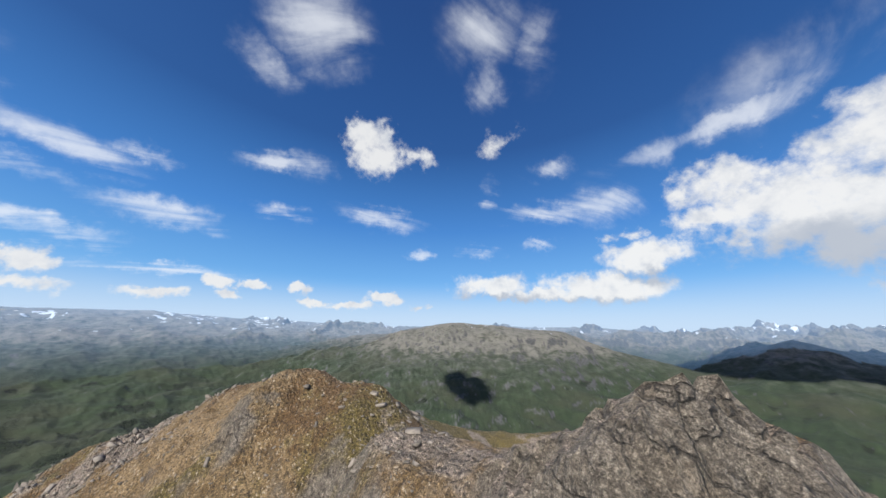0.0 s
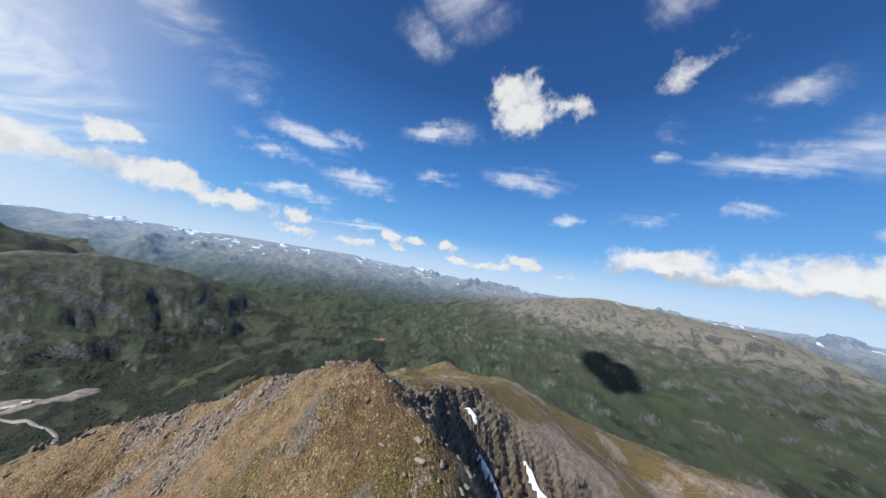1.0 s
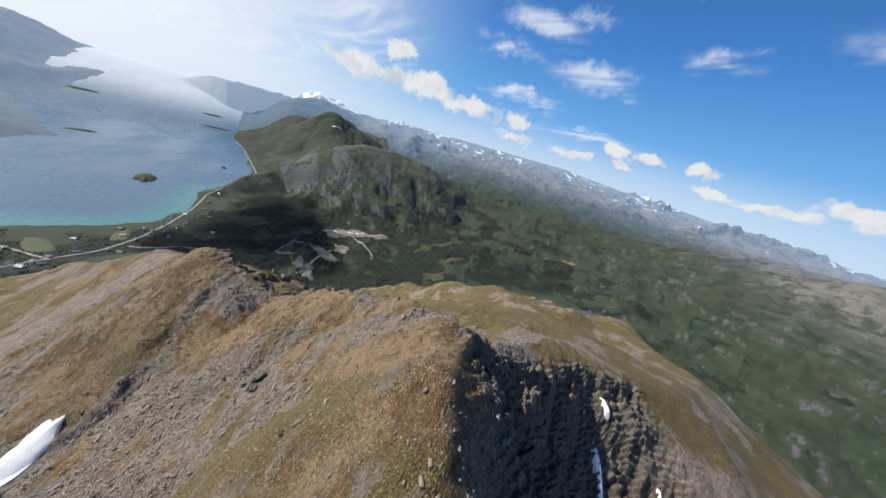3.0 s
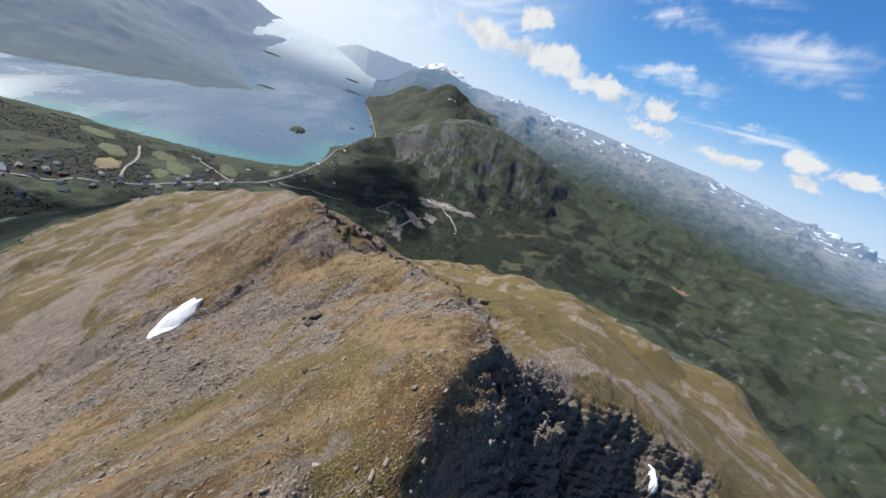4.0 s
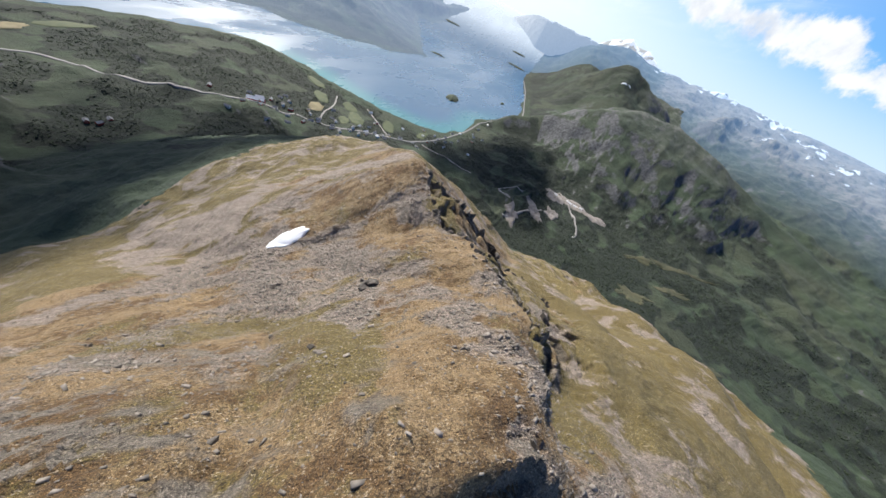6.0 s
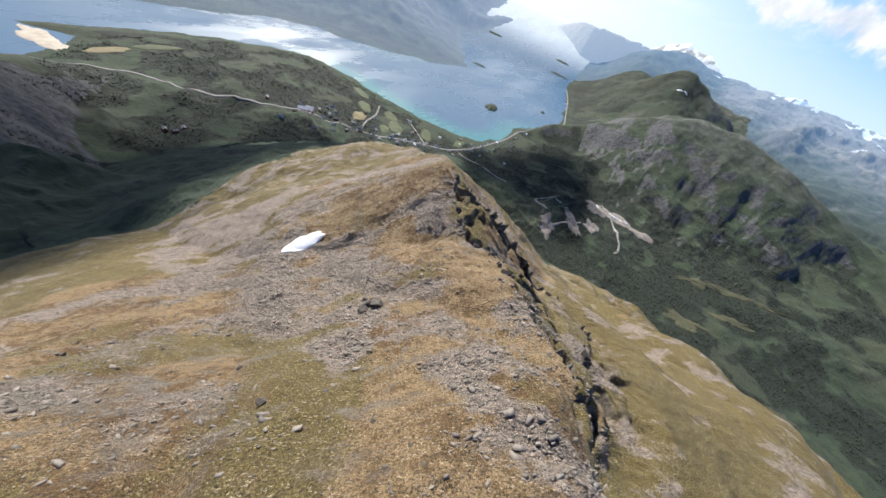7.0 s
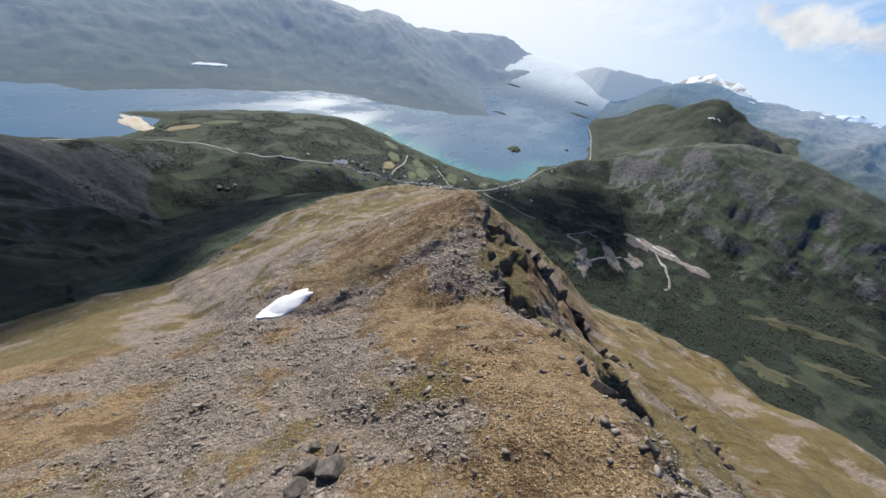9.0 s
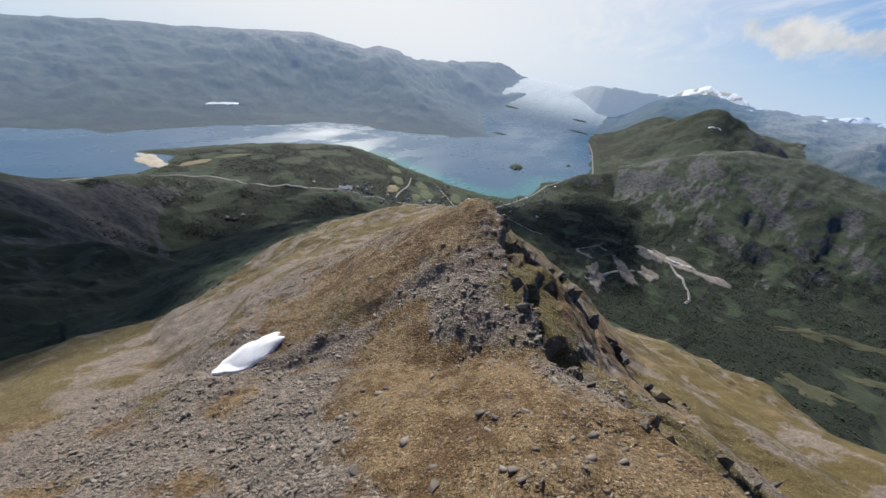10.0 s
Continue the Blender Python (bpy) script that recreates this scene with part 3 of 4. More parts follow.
HILLS = [
    crest((104, 1700, -15, .5, .5), (98, 1750, -12.5, .5, .6), (91.5, 1800, -8.0, .5, .7), (85, 1850, -5.5, .5, .62), (79, 1950, -4.5, .45, .6), (70, 2000, -5.5, .4, .55), (68, 2050, -6.2, .4, .55), (60, 2100, -7.8, .4, .5), (50, 2050, -9.2, .35, .45), (40, 1950, -12, .3, .4)),
    crest((101.5, 3700, -8.4, .3, .4), (97, 3300, -6.0, .4, .4), (93.4, 3050, -3.0, .5, .5), (91.0, 3000, -0.5, .6, .6), (88.7, 3000, -0.9, .6, .55), (86, 3000, -2.4, .5, .5), (82, 3050, -3.4, .45, .45), (77, 3200, -6.0, .4, .4), (70, 3300, -7.5, .35, .35)),
    crest((14, 2900, -1.8, .3, .3), (9, 2800, -1.6, .35, .4), (3.5, 2600, -0.4, .35, .4), (-3, 2500, 0.7, .35, .42), (-12, 2500, 0.2, .35, .42), (-24, 2600, -0.7, .3, .4), (-32.5, 2600, -3.8, .3, .35), (-43, 2500, -6.3, .3, .3)),
    crest((-36, 3400, -7.0, .3, .3), (-43, 3300, -5.0, .3, .3), (-47, 3200, -2.4, .3, .35), (-51.5, 3150, -1.0, .3, .35), (-57, 3200, -2.6, .3, .3), (-66, 3300, -5.0, .3, .3)),
    crest((-120, 400, -20, .5, .5), (-150, 700, -16, .4, .4), (-168, 900, -17.5, .4, .45), (-177, 930, -22, .4, .45), (176, 900, -28, .4, .4)),
    crest((-150, 3900, -4, .25, .25), (-176, 3900, -4.2, .25, .25), (164, 3700, -2.5, .28, .28), (153, 3600, -1.2, .3, .3), (145, 3700, -2.0, .3, .3), (140, 3700, -0.7, .3, .3), (131, 3700, -1.5, .28, .28), (122, 3900, -4.2, .25, .25), (116, 4300, -6.0, .2, .2)),
    crest((96, 4700, -1.6, .2, .25), (93, 4600, 0.0, .3, .3), (91, 4500, 0.7, .35, .35), (87.5, 4500, 0.1, .3, .3), (80, 4700, 0.9, .3, .3), (70, 4750, 1.0, .3, .3), (58, 4600, 1.2, .25, .25), (46, 4700, 1.5, .25, .25), (36, 4800, 0.8, .25, .25), (20, 4800, 0.3, .2, .2), (0, 4800, 0.2, .2, .2), (-30, 4800, 0.2, .2, .2), (-40, 4800, -0.6, .2, .2), (-70, 4800, -0.7, .2, .2)),
]


def country(x, y):
    """The land round the summit, down to the fjord."""
    r, az = np.hypot(x, y), np.degrees(np.arctan2(-x, y))
    near, far = inland(x, y, NEAR_COAST), inland(x, y, FAR_COAST)
    coast = np.maximum(near, far) + (25 + 30 * (far > near)) * fbm(x, y, 160, 5, 20)
    north = smooth(az, -110, -60) * smooth(-az, -95, -70)
    low = np.clip(coast, -60, 300) * 0.06 + smooth(coast, 200, 1500) * 70 + smooth(coast, 0, 60) * 3
    rise = north * (smooth(r, 2200, 4300) * 300 + smooth(r, 2300, 3300) * 130 * (ridged(x, y, 1000, 6, 33, 0.55) - 0.8))
    base = low + rise + smooth(coast, 60, 700) * (26 + 60 * north * smooth(r, 1500, 3000)) * (fbm(x, y, 700, 6, 30) + 0.25)
    base = base + (ridged(x, y, 420, 6, 140, 0.55) - 0.9) * 80 * smooth(r, 3700, 4400) * smooth(coast, 100, 500)
    wx, wy = x + 70 * fbm(x, y, 420, 4, 40), y + 70 * fbm(x, y, 420, 4, 47)
    rough = ridged(x, y, 520, 6, 60, 0.52) - 0.9
    gully = ridged(wx, wy, 210, 5, 67, 0.55) - 0.9
    for k, line in enumerate(HILLS):
        d, top, s, total = np.full(x.shape, 1e9), 0.0, 0.0, 0.0
        for a, b in zip(line[:-1], line[1:]):
            ex, ey = b[0] - a[0], b[1] - a[1]
            t = np.clip(((wx - a[0]) * ex + (wy - a[1]) * ey) / (ex * ex + ey * ey), 0, 1)
            px, py = wx - a[0] - t * ex, wy - a[1] - t * ey
            dist = np.hypot(px, py)
            turn = smooth((px * ey - py * ex) / np.maximum(dist, 1e-6) / math.hypot(ex, ey), -0.7, 0.7)
            z, left, right = (a[j] + t * (b[j] - a[j]) for j in (2, 3, 4))
            w = (dist / 100 + 0.25) ** -8.0
            top, s, total = top + w * np.maximum(z, 5.0), s + w * (left + (right - left) * turn), total + w
            d = np.minimum(d, dist)
        top, s = top / total, s / total
        h = top * np.exp(-((s * d / np.maximum(top - 30, 40)) ** (1.05 if k == 1 else 1.35))) + (rough * 24 + gully * 16) * (1.15 if k in (0, 2) else 1.0) * (0.3 + 0.7 * smooth(d, 20, 300)) * smooth(coast, 40, 400)
        wide = 200 + 2.4 * top if k == 5 else 150 + 1.2 * top if k == 1 else 40 + 0.9 * top
        base = np.where(coast > 0, smax(base, h * smooth(coast, -10, wide), 30.0 * smooth(coast, 0, 500) + 0.5), base)
    return np.where(coast < 0, np.maximum(coast * 0.15, -12), base), coast


def height(x, y):
    c, coast = country(x, y)
    s, _ = summit(x, y)
    r = np.hypot(x + 10, y - 30)
    s = s + smooth(r, 60, 220) * (ridged(x, y, 130, 5, 80) - 0.8) * 9
    return smax(s, c, 25.0 * smooth(r, 150, 600) + 2.0), coast


# x, y, reach: stony ground, brown turf, olive turf
STONY = [(-22, -55, 10), (-27, -23, 7), (-20, -28, 7), (-25, -13, 5), (-11, -48, 9), (-27, -85, 16), (-36, -76, 12), (-40, -58, 7), (-71, -60, 12), (-81, -51, 12), (-15, -96, 12), (-48, -14, 3),
         (-12, -16, 4), (-15, 1, 2.5), (-20, 10, 3.5), (-33, -42, 7), (20, 70, 12)]
BROWN = [(-54, -25, 6), (-50, -28, 5), (-38, -17, 4), (-52, -40, 5), (-43, -12, 4), (-62, -23, 5), (-2, 11, 5), (-70, -30, 6), (-10, 45, 8), (-44, -5, 4.5), (-38, -8, 4)]
OLIVE = [(3, -99, 16), (-6, -120, 16), (6, -74, 12), (-33, -61, 4), (-42, -48, 4), (27, -139, 25), (-1, -8, 4), (-14, 4, 3.5), (-10, 0, 3), (-6, -18, 4), (-18, 5, 4), (-32, 6, 4), (-16, -4, 3), (-10, 7, 4),
         (4, -4, 6), (1, -22, 5), (-10, 76, 9), (-68, 18, 8), (-48, 16, 8), (-62, 58, 16), (-105, 75, 20), (-40, 90, 14)]


def zones(x, y, spots):
    wx, wy = x + 5 * fbm(x, y, 12, 4, 111), y + 5 * fbm(x, y, 12, 4, 114)
    v = 0 * x
    for cx, cy, r in spots:
        v = np.maximum(v, np.exp(-(((wx - cx) ** 2 + (wy - cy) ** 2) / r ** 2) ** 1.5))
    return v


def cover(x, y, rock):
    """How stony the ground is: turf 0, loose stones 1."""
    v = 0.38 + 0.95 * fbm(x, y, 15, 5, 101) + 0.6 * fbm(0.77 * y - 0.63 * x, (0.77 * x + 0.63 * y) * 3.2, 12, 4, 106)
    v = v + 0.80 * zones(x, y, STONY) - 0.45 * zones(x, y, BROWN) - 0.35 * zones(x, y, OLIVE)
    return np.clip(v + 0.5 * rock, 0, 1)


def ridge_height(x, y):
    """The ridge with its crags, slabs and loose ground, and its bare rock."""
    z, _ = height(x, y)
    _, rock = summit(x, y)
    inner = smooth(np.minimum.reduce([x - X0, X1 - x, y - Y0, Y1 - y]), 0, 12)
    rock = np.clip(rock + 0.28 * smooth(fbm(x, y, 11, 4, 120), 0.25, 0.5), 0, 1)
    u, v = 0.77 * y - 0.63 * x, 0.77 * x + 0.63 * y
    crag = ridged(u * 0.8, v * 2.4, 9.0, 5, 90, 0.55) - 0.7
    dip = (z + 0.55 * u - 0.25 * v + 0.8 * fbm(x, y, 6, 3, 97)) / 1.5
    part_ = dip - np.floor(dip)
    ledge = (smooth(part_, 0.3, 0.85) - part_) * 1.5
    z = z + inner * (0.36 * crag + 0.40 * fbm(x, y, 6, 5, 95) + rock * (1.0 * ledge + 0.45 * (chips(x, y, 1.5, 170) - 0.5) + 0.35 * (chips(x, y, 0.7, 175) - 0.5) + 1.0 * crag))
    stony = smooth(cover(x, y, rock), 0.25, 0.75)
    shard = 0.7 * chips(u * 0.3, v, 0.62, 185) + 0.5 * chips(u * 0.3, v, 1.5, 188) - 0.6
    return z + inner * (1 - 0.6 * rock) * (0.10 + 0.34 * stony) * shard, rock


X0, X1, Y0, Y1 = -292.0, 135.0, -200.0, 185.0


def ground_height(x, y):
    near = (x > X0) & (x < X1) & (y > Y0) & (y < Y1)
    return np.where(near, ridge_height(x, y)[0], height(x, y)[0])


def sheet(name, x, y, z, mat, attrs, keep=None, own=None):
    """A grid of points as one mesh."""
    rows, cols = x.shape
    ids = np.arange(rows * cols).reshape(rows, cols)
    quads = np.stack([ids[:-1, :-1], ids[:-1, 1:], ids[1:, 1:], ids[1:, :-1]], -1).reshape(-1, 4)
    if keep is not None:
        quads = quads[keep.ravel()[quads].any(1)]
    if own is not None:
        quads = quads[own.ravel()[quads[:, 0]]]
    me = bpy.data.meshes.new(name)
    me.vertices.add(rows * cols)
    me.vertices.foreach_set("co", np.stack([x, y, z], -1).astype(np.float32).ravel())
    me.loops.add(quads.size)
    me.loops.foreach_set("vertex_index", quads.astype(np.int32).ravel())
    me.polygons.add(len(quads))
    me.polygons.foreach_set("loop_start", np.arange(0, quads.size, 4, dtype=np.int32))
    me.update(calc_edges=True)
    hard = attrs.get("hard", np.zeros(rows * cols)).ravel()[quads[:, 0]] > 0.3
    me.polygons.foreach_set("use_smooth", ~hard)
    for k, v in attrs.items():
        a = me.attributes.new(k, "FLOAT", "POINT")
        a.data.foreach_set("value", v.astype(np.float32).ravel())
    me.materials.append(mat)
    return new(name, me)


# ---- the ridge ----
def ridge_sheet(name, x0, x1, y0, y1, cell, hole=None):
    gx, gy = np.meshgrid(np.arange(x0, x1 + cell / 2, cell), np.arange(y0, y1 + cell / 2, cell))
    gz, rock = ridge_height(gx, gy)
    keep = None
    if hole:
        keep = (gx < hole[0] + 1) | (gx > hole[1] - 1) | (gy < hole[2] + 1) | (gy > hole[3] - 1)
        gz = np.where((gx < hole[0]) | (gx > hole[1]) | (gy < hole[2]) | (gy > hole[3]), gz, gz - 0.4)
    d, side, _ = along(gx, gy, MAIN)
    ledge = (side > 0) * smooth(-gx, 12, 22) * smooth(d, 2.5, 4.5) * smooth(-d, -14, -12)
    green = np.clip(0.30 + 0.70 * (side > 0) * smooth(d, 12, 24) * smooth(gy, 15, 30) + 0.30 * smooth(-gy, 40, 75) + 0.9 * fbm(gx, gy, 17, 4, 190) + 1.0 * ledge + 0.5 * smooth(-gz, -456, -425) * smooth(-gy, -30, 10) + 0.42 * zones(gx, gy, OLIVE) - 0.35 * zones(gx, gy, BROWN), 0, 1)
    return sheet(name, gx, gy, gz, RIDGE, {"scree": np.clip(cover(gx, gy, rock) - 0.7 * ledge - 0.10 * (side > 0) * smooth(d, 14, 26) * smooth(gy, 15, 30) * smooth(-gx, 20, 60), 0, 1), "rock": rock, "hard": rock, "green": green}, keep)


CORE = (-112.0, 30.0, -58.0, 72.0)
tagged(ridge_sheet("ground_ridge", *CORE, 0.3), "brown stony mountain ridge with thin tan turf and scree", "mountain ridge", kind="structure")
tagged(ridge_sheet("ground_flank", X0, X1, Y0, Y1, 1.0, CORE), "steep stony flanks below the mountain ridge", "mountain flank", kind="structure")

# ---- the country round it ----
azs = np.radians(np.concatenate([np.arange(-75, 195, 0.2), np.arange(195, 285.01, 2.0)]))
RINGS, R0, R1 = 400, 45.0, 4900.0
rad = R0 * np.exp(np.linspace(0, math.log(R1 / R0), RINGS))
A, Rr = np.meshgrid(azs, rad)
fx, fy = -20 - np.sin(A) * Rr, 20 + np.cos(A) * Rr
fz, coast = height(fx, fy)
outside = (fx < X0 + 4) | (fx > X1 - 4) | (fy < Y0 + 4) | (fy > Y1 - 4)
fz = np.where(outside, fz, fz - 4)
gy_, gx_ = np.gradient(fz)
steep = np.hypot(gx_ / np.maximum(Rr * 0.0035, 0.1), gy_ / (Rr * 0.0118))
high = np.where(fx < -400, 235, 215)
bare = np.clip((fz - high) / 220 + 0.2, 0, 1) * smooth(Rr, 200, 700) + (1 - smooth(Rr, 200, 420)) * np.clip((fz - 420) / 80, 0, 1)


def wooded(x, y, z):
    """How far a place is under trees: dense from about 0.8."""
    return np.clip(1.15 - z / 190, 0, 1) + 1.3 * fbm(x, y, 150, 5, 220) + 0.35 * fbm(x, y, 40, 3, 226) - 0.05 + 0.30 * smooth(-x, 250, 500) * smooth(y, -150, 150) * smooth(-z, -190, -110)


woodland = np.clip((wooded(fx, fy, fz) - 0.48) * 2.6, 0, 1) * smooth(coast, 10, 120)
# a wedge of far hills coloured darker: less heath and rock, more woodland
dark_hill = smooth(Rr, 2300, 2700) * smooth(np.degrees(A), 84, 88) * (1 - smooth(np.degrees(A), 108, 112))
bare, woodland = bare * (1 - 0.9 * dark_hill), np.maximum(woodland, 0.5 * dark_hill)
crags_ = smooth(Rr, 900, 1300) * smooth(fz, 120, 260) * np.clip(1.6 * fbm(fx, fy, 120, 6, 134) + 0.9 * fbm(fx, fy, 420, 3, 139), 0, 1)
snowy = np.clip((fz - 300) / 260, 0, 1) * smooth(Rr, 1900, 2600) * (0.24 + 1.3 * fbm(fx, fy, 75, 5, 130) + 0.35 * smooth(Rr, 3800, 4600) * smooth(np.abs(np.degrees(A) - 70), 36, 8)) * (0.25 + smooth(fbm(fx, fy, 620, 3, 137), -0.12, 0.2))
field = 0 * fz
ATTRS = {"bare": bare, "wood": woodland, "rock": smooth(steep, 0.45, 0.9) * smooth(Rr, 200, 600) * (1 - 0.85 * dark_hill) + 0.5 * (1 - smooth(Rr, 150, 500)) + 0.5 * crags_ * (1 - dark_hill) * (0.5 + 0.5 * smooth(np.degrees(A), 45, 65)), "snow": snowy, "field": field}
fz = fz + far_lift(fx, fy)
across = inland(fx, fy, FAR_COAST) > inland(fx, fy, NEAR_COAST)
adeg = np.degrees(A)
ring = (Rr > np.interp(adeg, [-60, -30, 76, 80, 104, 106, 116], [3000, 2560, 2300, 3500, 3500, 3000, 3700])) & ~across
last = ring & (Rr > 3900)
ring = ring & ~last
rest = ~across & ~ring & ~last
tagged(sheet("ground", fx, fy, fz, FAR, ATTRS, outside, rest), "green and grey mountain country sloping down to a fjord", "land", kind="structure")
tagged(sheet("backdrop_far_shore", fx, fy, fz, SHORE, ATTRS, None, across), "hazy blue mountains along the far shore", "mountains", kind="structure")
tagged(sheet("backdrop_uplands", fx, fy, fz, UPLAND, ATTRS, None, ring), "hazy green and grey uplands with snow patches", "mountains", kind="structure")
tagged(sheet("backdrop_range", fx, fy, fz, HORIZON, ATTRS, None, last), "distant hazy blue mountain range with snow patches", "mountains", kind="structure")


def far_z(x, y):
    """Height of the drawn land at a place."""
    x, y = np.asarray(x, float), np.asarray(y, float)
    r, a = np.hypot(x + 20, y - 20), np.degrees(np.arctan2(-(x + 20), y - 20))
    a = np.where(a < -75, a + 360, a)
    i = np.clip(np.log(r / R0) / math.log(R1 / R0) * (RINGS - 1), 0, RINGS - 1.001)
    j = np.interp(a, np.degrees(azs), np.arange(len(azs)))
    i0, j0 = np.floor(i).astype(int), np.minimum(np.floor(j).astype(int), len(azs) - 2)
    u, v = i - i0, j - j0
    return (fz[i0, j0] * (1 - u) + fz[i0 + 1, j0] * u) * (1 - v) + (fz[i0, j0 + 1] * (1 - u) + fz[i0 + 1, j0 + 1] * u) * v


# ---- the fjord ----
wa, wr = np.meshgrid(np.radians(np.arange(60, 250.1, 0.5)), np.linspace(500, 4950, 260))
wx_, wy_ = -np.sin(wa) * wr, np.cos(wa) * wr
deg = np.degrees(wa)
shallow = smooth(np.maximum(inland(wx_, wy_, NEAR_COAST), inland(wx_, wy_, FAR_COAST)), -150, -10) * smooth(-np.hypot(wx_ + 1150, wy_ + 800), -900, -300)
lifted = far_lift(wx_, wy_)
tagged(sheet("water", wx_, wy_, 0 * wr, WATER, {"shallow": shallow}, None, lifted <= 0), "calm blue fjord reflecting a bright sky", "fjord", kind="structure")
# the far water, with the glare of the sky emitted by its material
tagged(sheet("backdrop_fjord", wx_, wy_, lifted, GLOWWATER, {"shallow": shallow}, None, lifted > 0), "pale glowing fjord reaching out to the horizon", "fjord", kind="structure")


def far_ridge(name, d, profile, deep, label, seed, mat, feet=None):
    """A far mountain with a jagged crest, from azimuths and elevations."""
    s1 = 1 if profile[0][0] < profile[-1][0] else -1
    az = np.linspace(profile[0][0], profile[-1][0], 160)
    if feet:
        d = np.interp(s1 * az, [s1 * p[0] for p in feet], [p[2] for p in feet])[None]
    el = np.interp(s1 * az, [s1 * p[0] for p in profile], [p[1] for p in profile])
    v = np.linspace(0, 1, 30)
    az2, v2 = np.meshgrid(az, v)
    rr = d + (v2 - 0.6) * deep
    x, y = -np.sin(np.radians(az2)) * rr, np.cos(np.radians(az2)) * rr
    top = EYE_Z + d * np.tan(np.radians(el))[None] 
    foot = EYE_Z + d * math.tan(radians(min(p[1] for p in profile) - 1.6))
    if feet:
        foot = EYE_Z + d * np.tan(np.radians(np.interp(s1 * az, [s1 * p[0] for p in feet], [p[1] for p in feet])))[None]
    rise = np.clip((top - foot) / 60, 0, 1)
    top = top + rise * (ridged(x, y, 160, 5, seed, 0.6) - 0.9) * 9
    tent = np.clip(1 - np.abs(v2 - 0.6) / np.where(v2 < 0.6, 0.6, 0.4), 0, 1) ** 1.15
    z = foot + np.maximum(top - foot, 0) * tent + (ridged(x, y, 200, 5, seed + 3, 0.6) - 0.9) * 22 * rise * np.sin(np.pi * tent)
    fleck = np.clip((z - 400) / 130, 0, 1) * (0.70 + 1.2 * fbm(x, y, 70, 4, seed + 9))
    return tagged(sheet(name, x, y, z, mat, {"bare": 0 * z + 0.9, "wood": 0 * z, "rock": 0 * z + 0.6, "snow": fleck, "field": 0 * z}), label, "mountain", kind="structure")


# far mountains, their materials emitting the haze in front of them
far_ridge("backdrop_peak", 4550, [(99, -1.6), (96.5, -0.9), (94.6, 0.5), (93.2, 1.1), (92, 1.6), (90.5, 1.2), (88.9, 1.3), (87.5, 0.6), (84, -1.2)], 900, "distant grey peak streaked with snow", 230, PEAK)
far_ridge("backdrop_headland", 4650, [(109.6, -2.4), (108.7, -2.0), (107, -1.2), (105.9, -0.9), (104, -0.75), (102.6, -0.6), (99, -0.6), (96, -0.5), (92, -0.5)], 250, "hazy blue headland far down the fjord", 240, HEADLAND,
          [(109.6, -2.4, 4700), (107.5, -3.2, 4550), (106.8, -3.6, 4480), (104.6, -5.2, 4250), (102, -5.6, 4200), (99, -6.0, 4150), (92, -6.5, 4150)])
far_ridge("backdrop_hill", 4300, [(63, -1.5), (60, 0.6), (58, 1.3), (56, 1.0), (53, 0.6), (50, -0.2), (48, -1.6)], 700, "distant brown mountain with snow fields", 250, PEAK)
far_ridge("backdrop_summit", 4400, [(82, -1.5), (79, 0.6), (77.5, 1.1), (75, 0.2), (72, 0.8), (69, -0.3), (66, -1.4)], 600, "distant hazy blue mountain with snow gullies", 260, HORIZON)


# ---- helpers for things ----
def part(name, bm, mat, parent=None, label=""):
    me = bpy.data.meshes.new(name)
    bm.to_mesh(me)
    bm.free()
    me.materials.append(mat)
    ob = new(name, me)
    if parent:
        ob.parent = parent
    return tagged(ob, label)


def raw(name, verts, faces, mat, soft=False):
    me = bpy.data.meshes.new(name)
    me.from_pydata(np.asarray(verts).tolist(), [], np.asarray(faces).tolist())
    me.materials.append(mat)
    if soft:
        me.polygons.foreach_set("use_smooth", np.ones(len(me.polygons), bool))
    return new(name, me)


def strip(name, line, width, mat, lift=1.2, thick=1.6, step=14.0, ground=far_z):
    """A road laid over the land along a line."""
    line = np.array(line, float)
    for _ in range(2):
        line = np.concatenate([line[:1], np.stack([0.75 * line[:-1] + 0.25 * line[1:], 0.25 * line[:-1] + 0.75 * line[1:]], 1).reshape(-1, 2), line[-1:]])
    run = np.concatenate([[0], np.cumsum(np.hypot(*np.diff(line, axis=0).T))])
    at = np.linspace(0, run[-1], max(3, int(run[-1] / step)))
    c = np.stack([np.interp(at, run, line[:, 0]), np.interp(at, run, line[:, 1])], 1)
    t = np.gradient(c, axis=0)
    t /= np.linalg.norm(t, axis=1)[:, None]
    nrm = np.stack([-t[:, 1], t[:, 0]], 1)
    verts, faces = [], []
    for k in (-0.55, -0.5, 0.0, 0.5, 0.55):
        p = c + nrm * width * k
        z = ground(p[:, 0], p[:, 1]) + (lift if abs(k) < 0.52 else -thick)
        verts.append(np.column_stack([p, z]))
    m = len(c)
    for row in range(4):
        for i in range(m - 1):
            faces.append((row * m + i, row * m + i + 1, (row + 1) * m + i + 1, (row + 1) * m + i))
    return raw(name, np.concatenate(verts), faces, mat, True)


def drape(name, cx, cy, rx, ry, turn, mat, lift, seed, ground=far_z, rings=10, spokes=44, rough=0.35, sink=0.5):
    """A patch with an uneven outline that lies on the ground."""
    a = np.linspace(0, 2 * np.pi, spokes, endpoint=False)
    edge = 1 + rough * (fbm(np.cos(a) * 1.6 + seed, np.sin(a) * 1.6, 1.0, 4, seed) * 1.6)
    ct, st = math.cos(radians(turn)), math.sin(radians(turn))
    verts, faces = [], []
    for k in range(rings + 1):
        f = k / rings
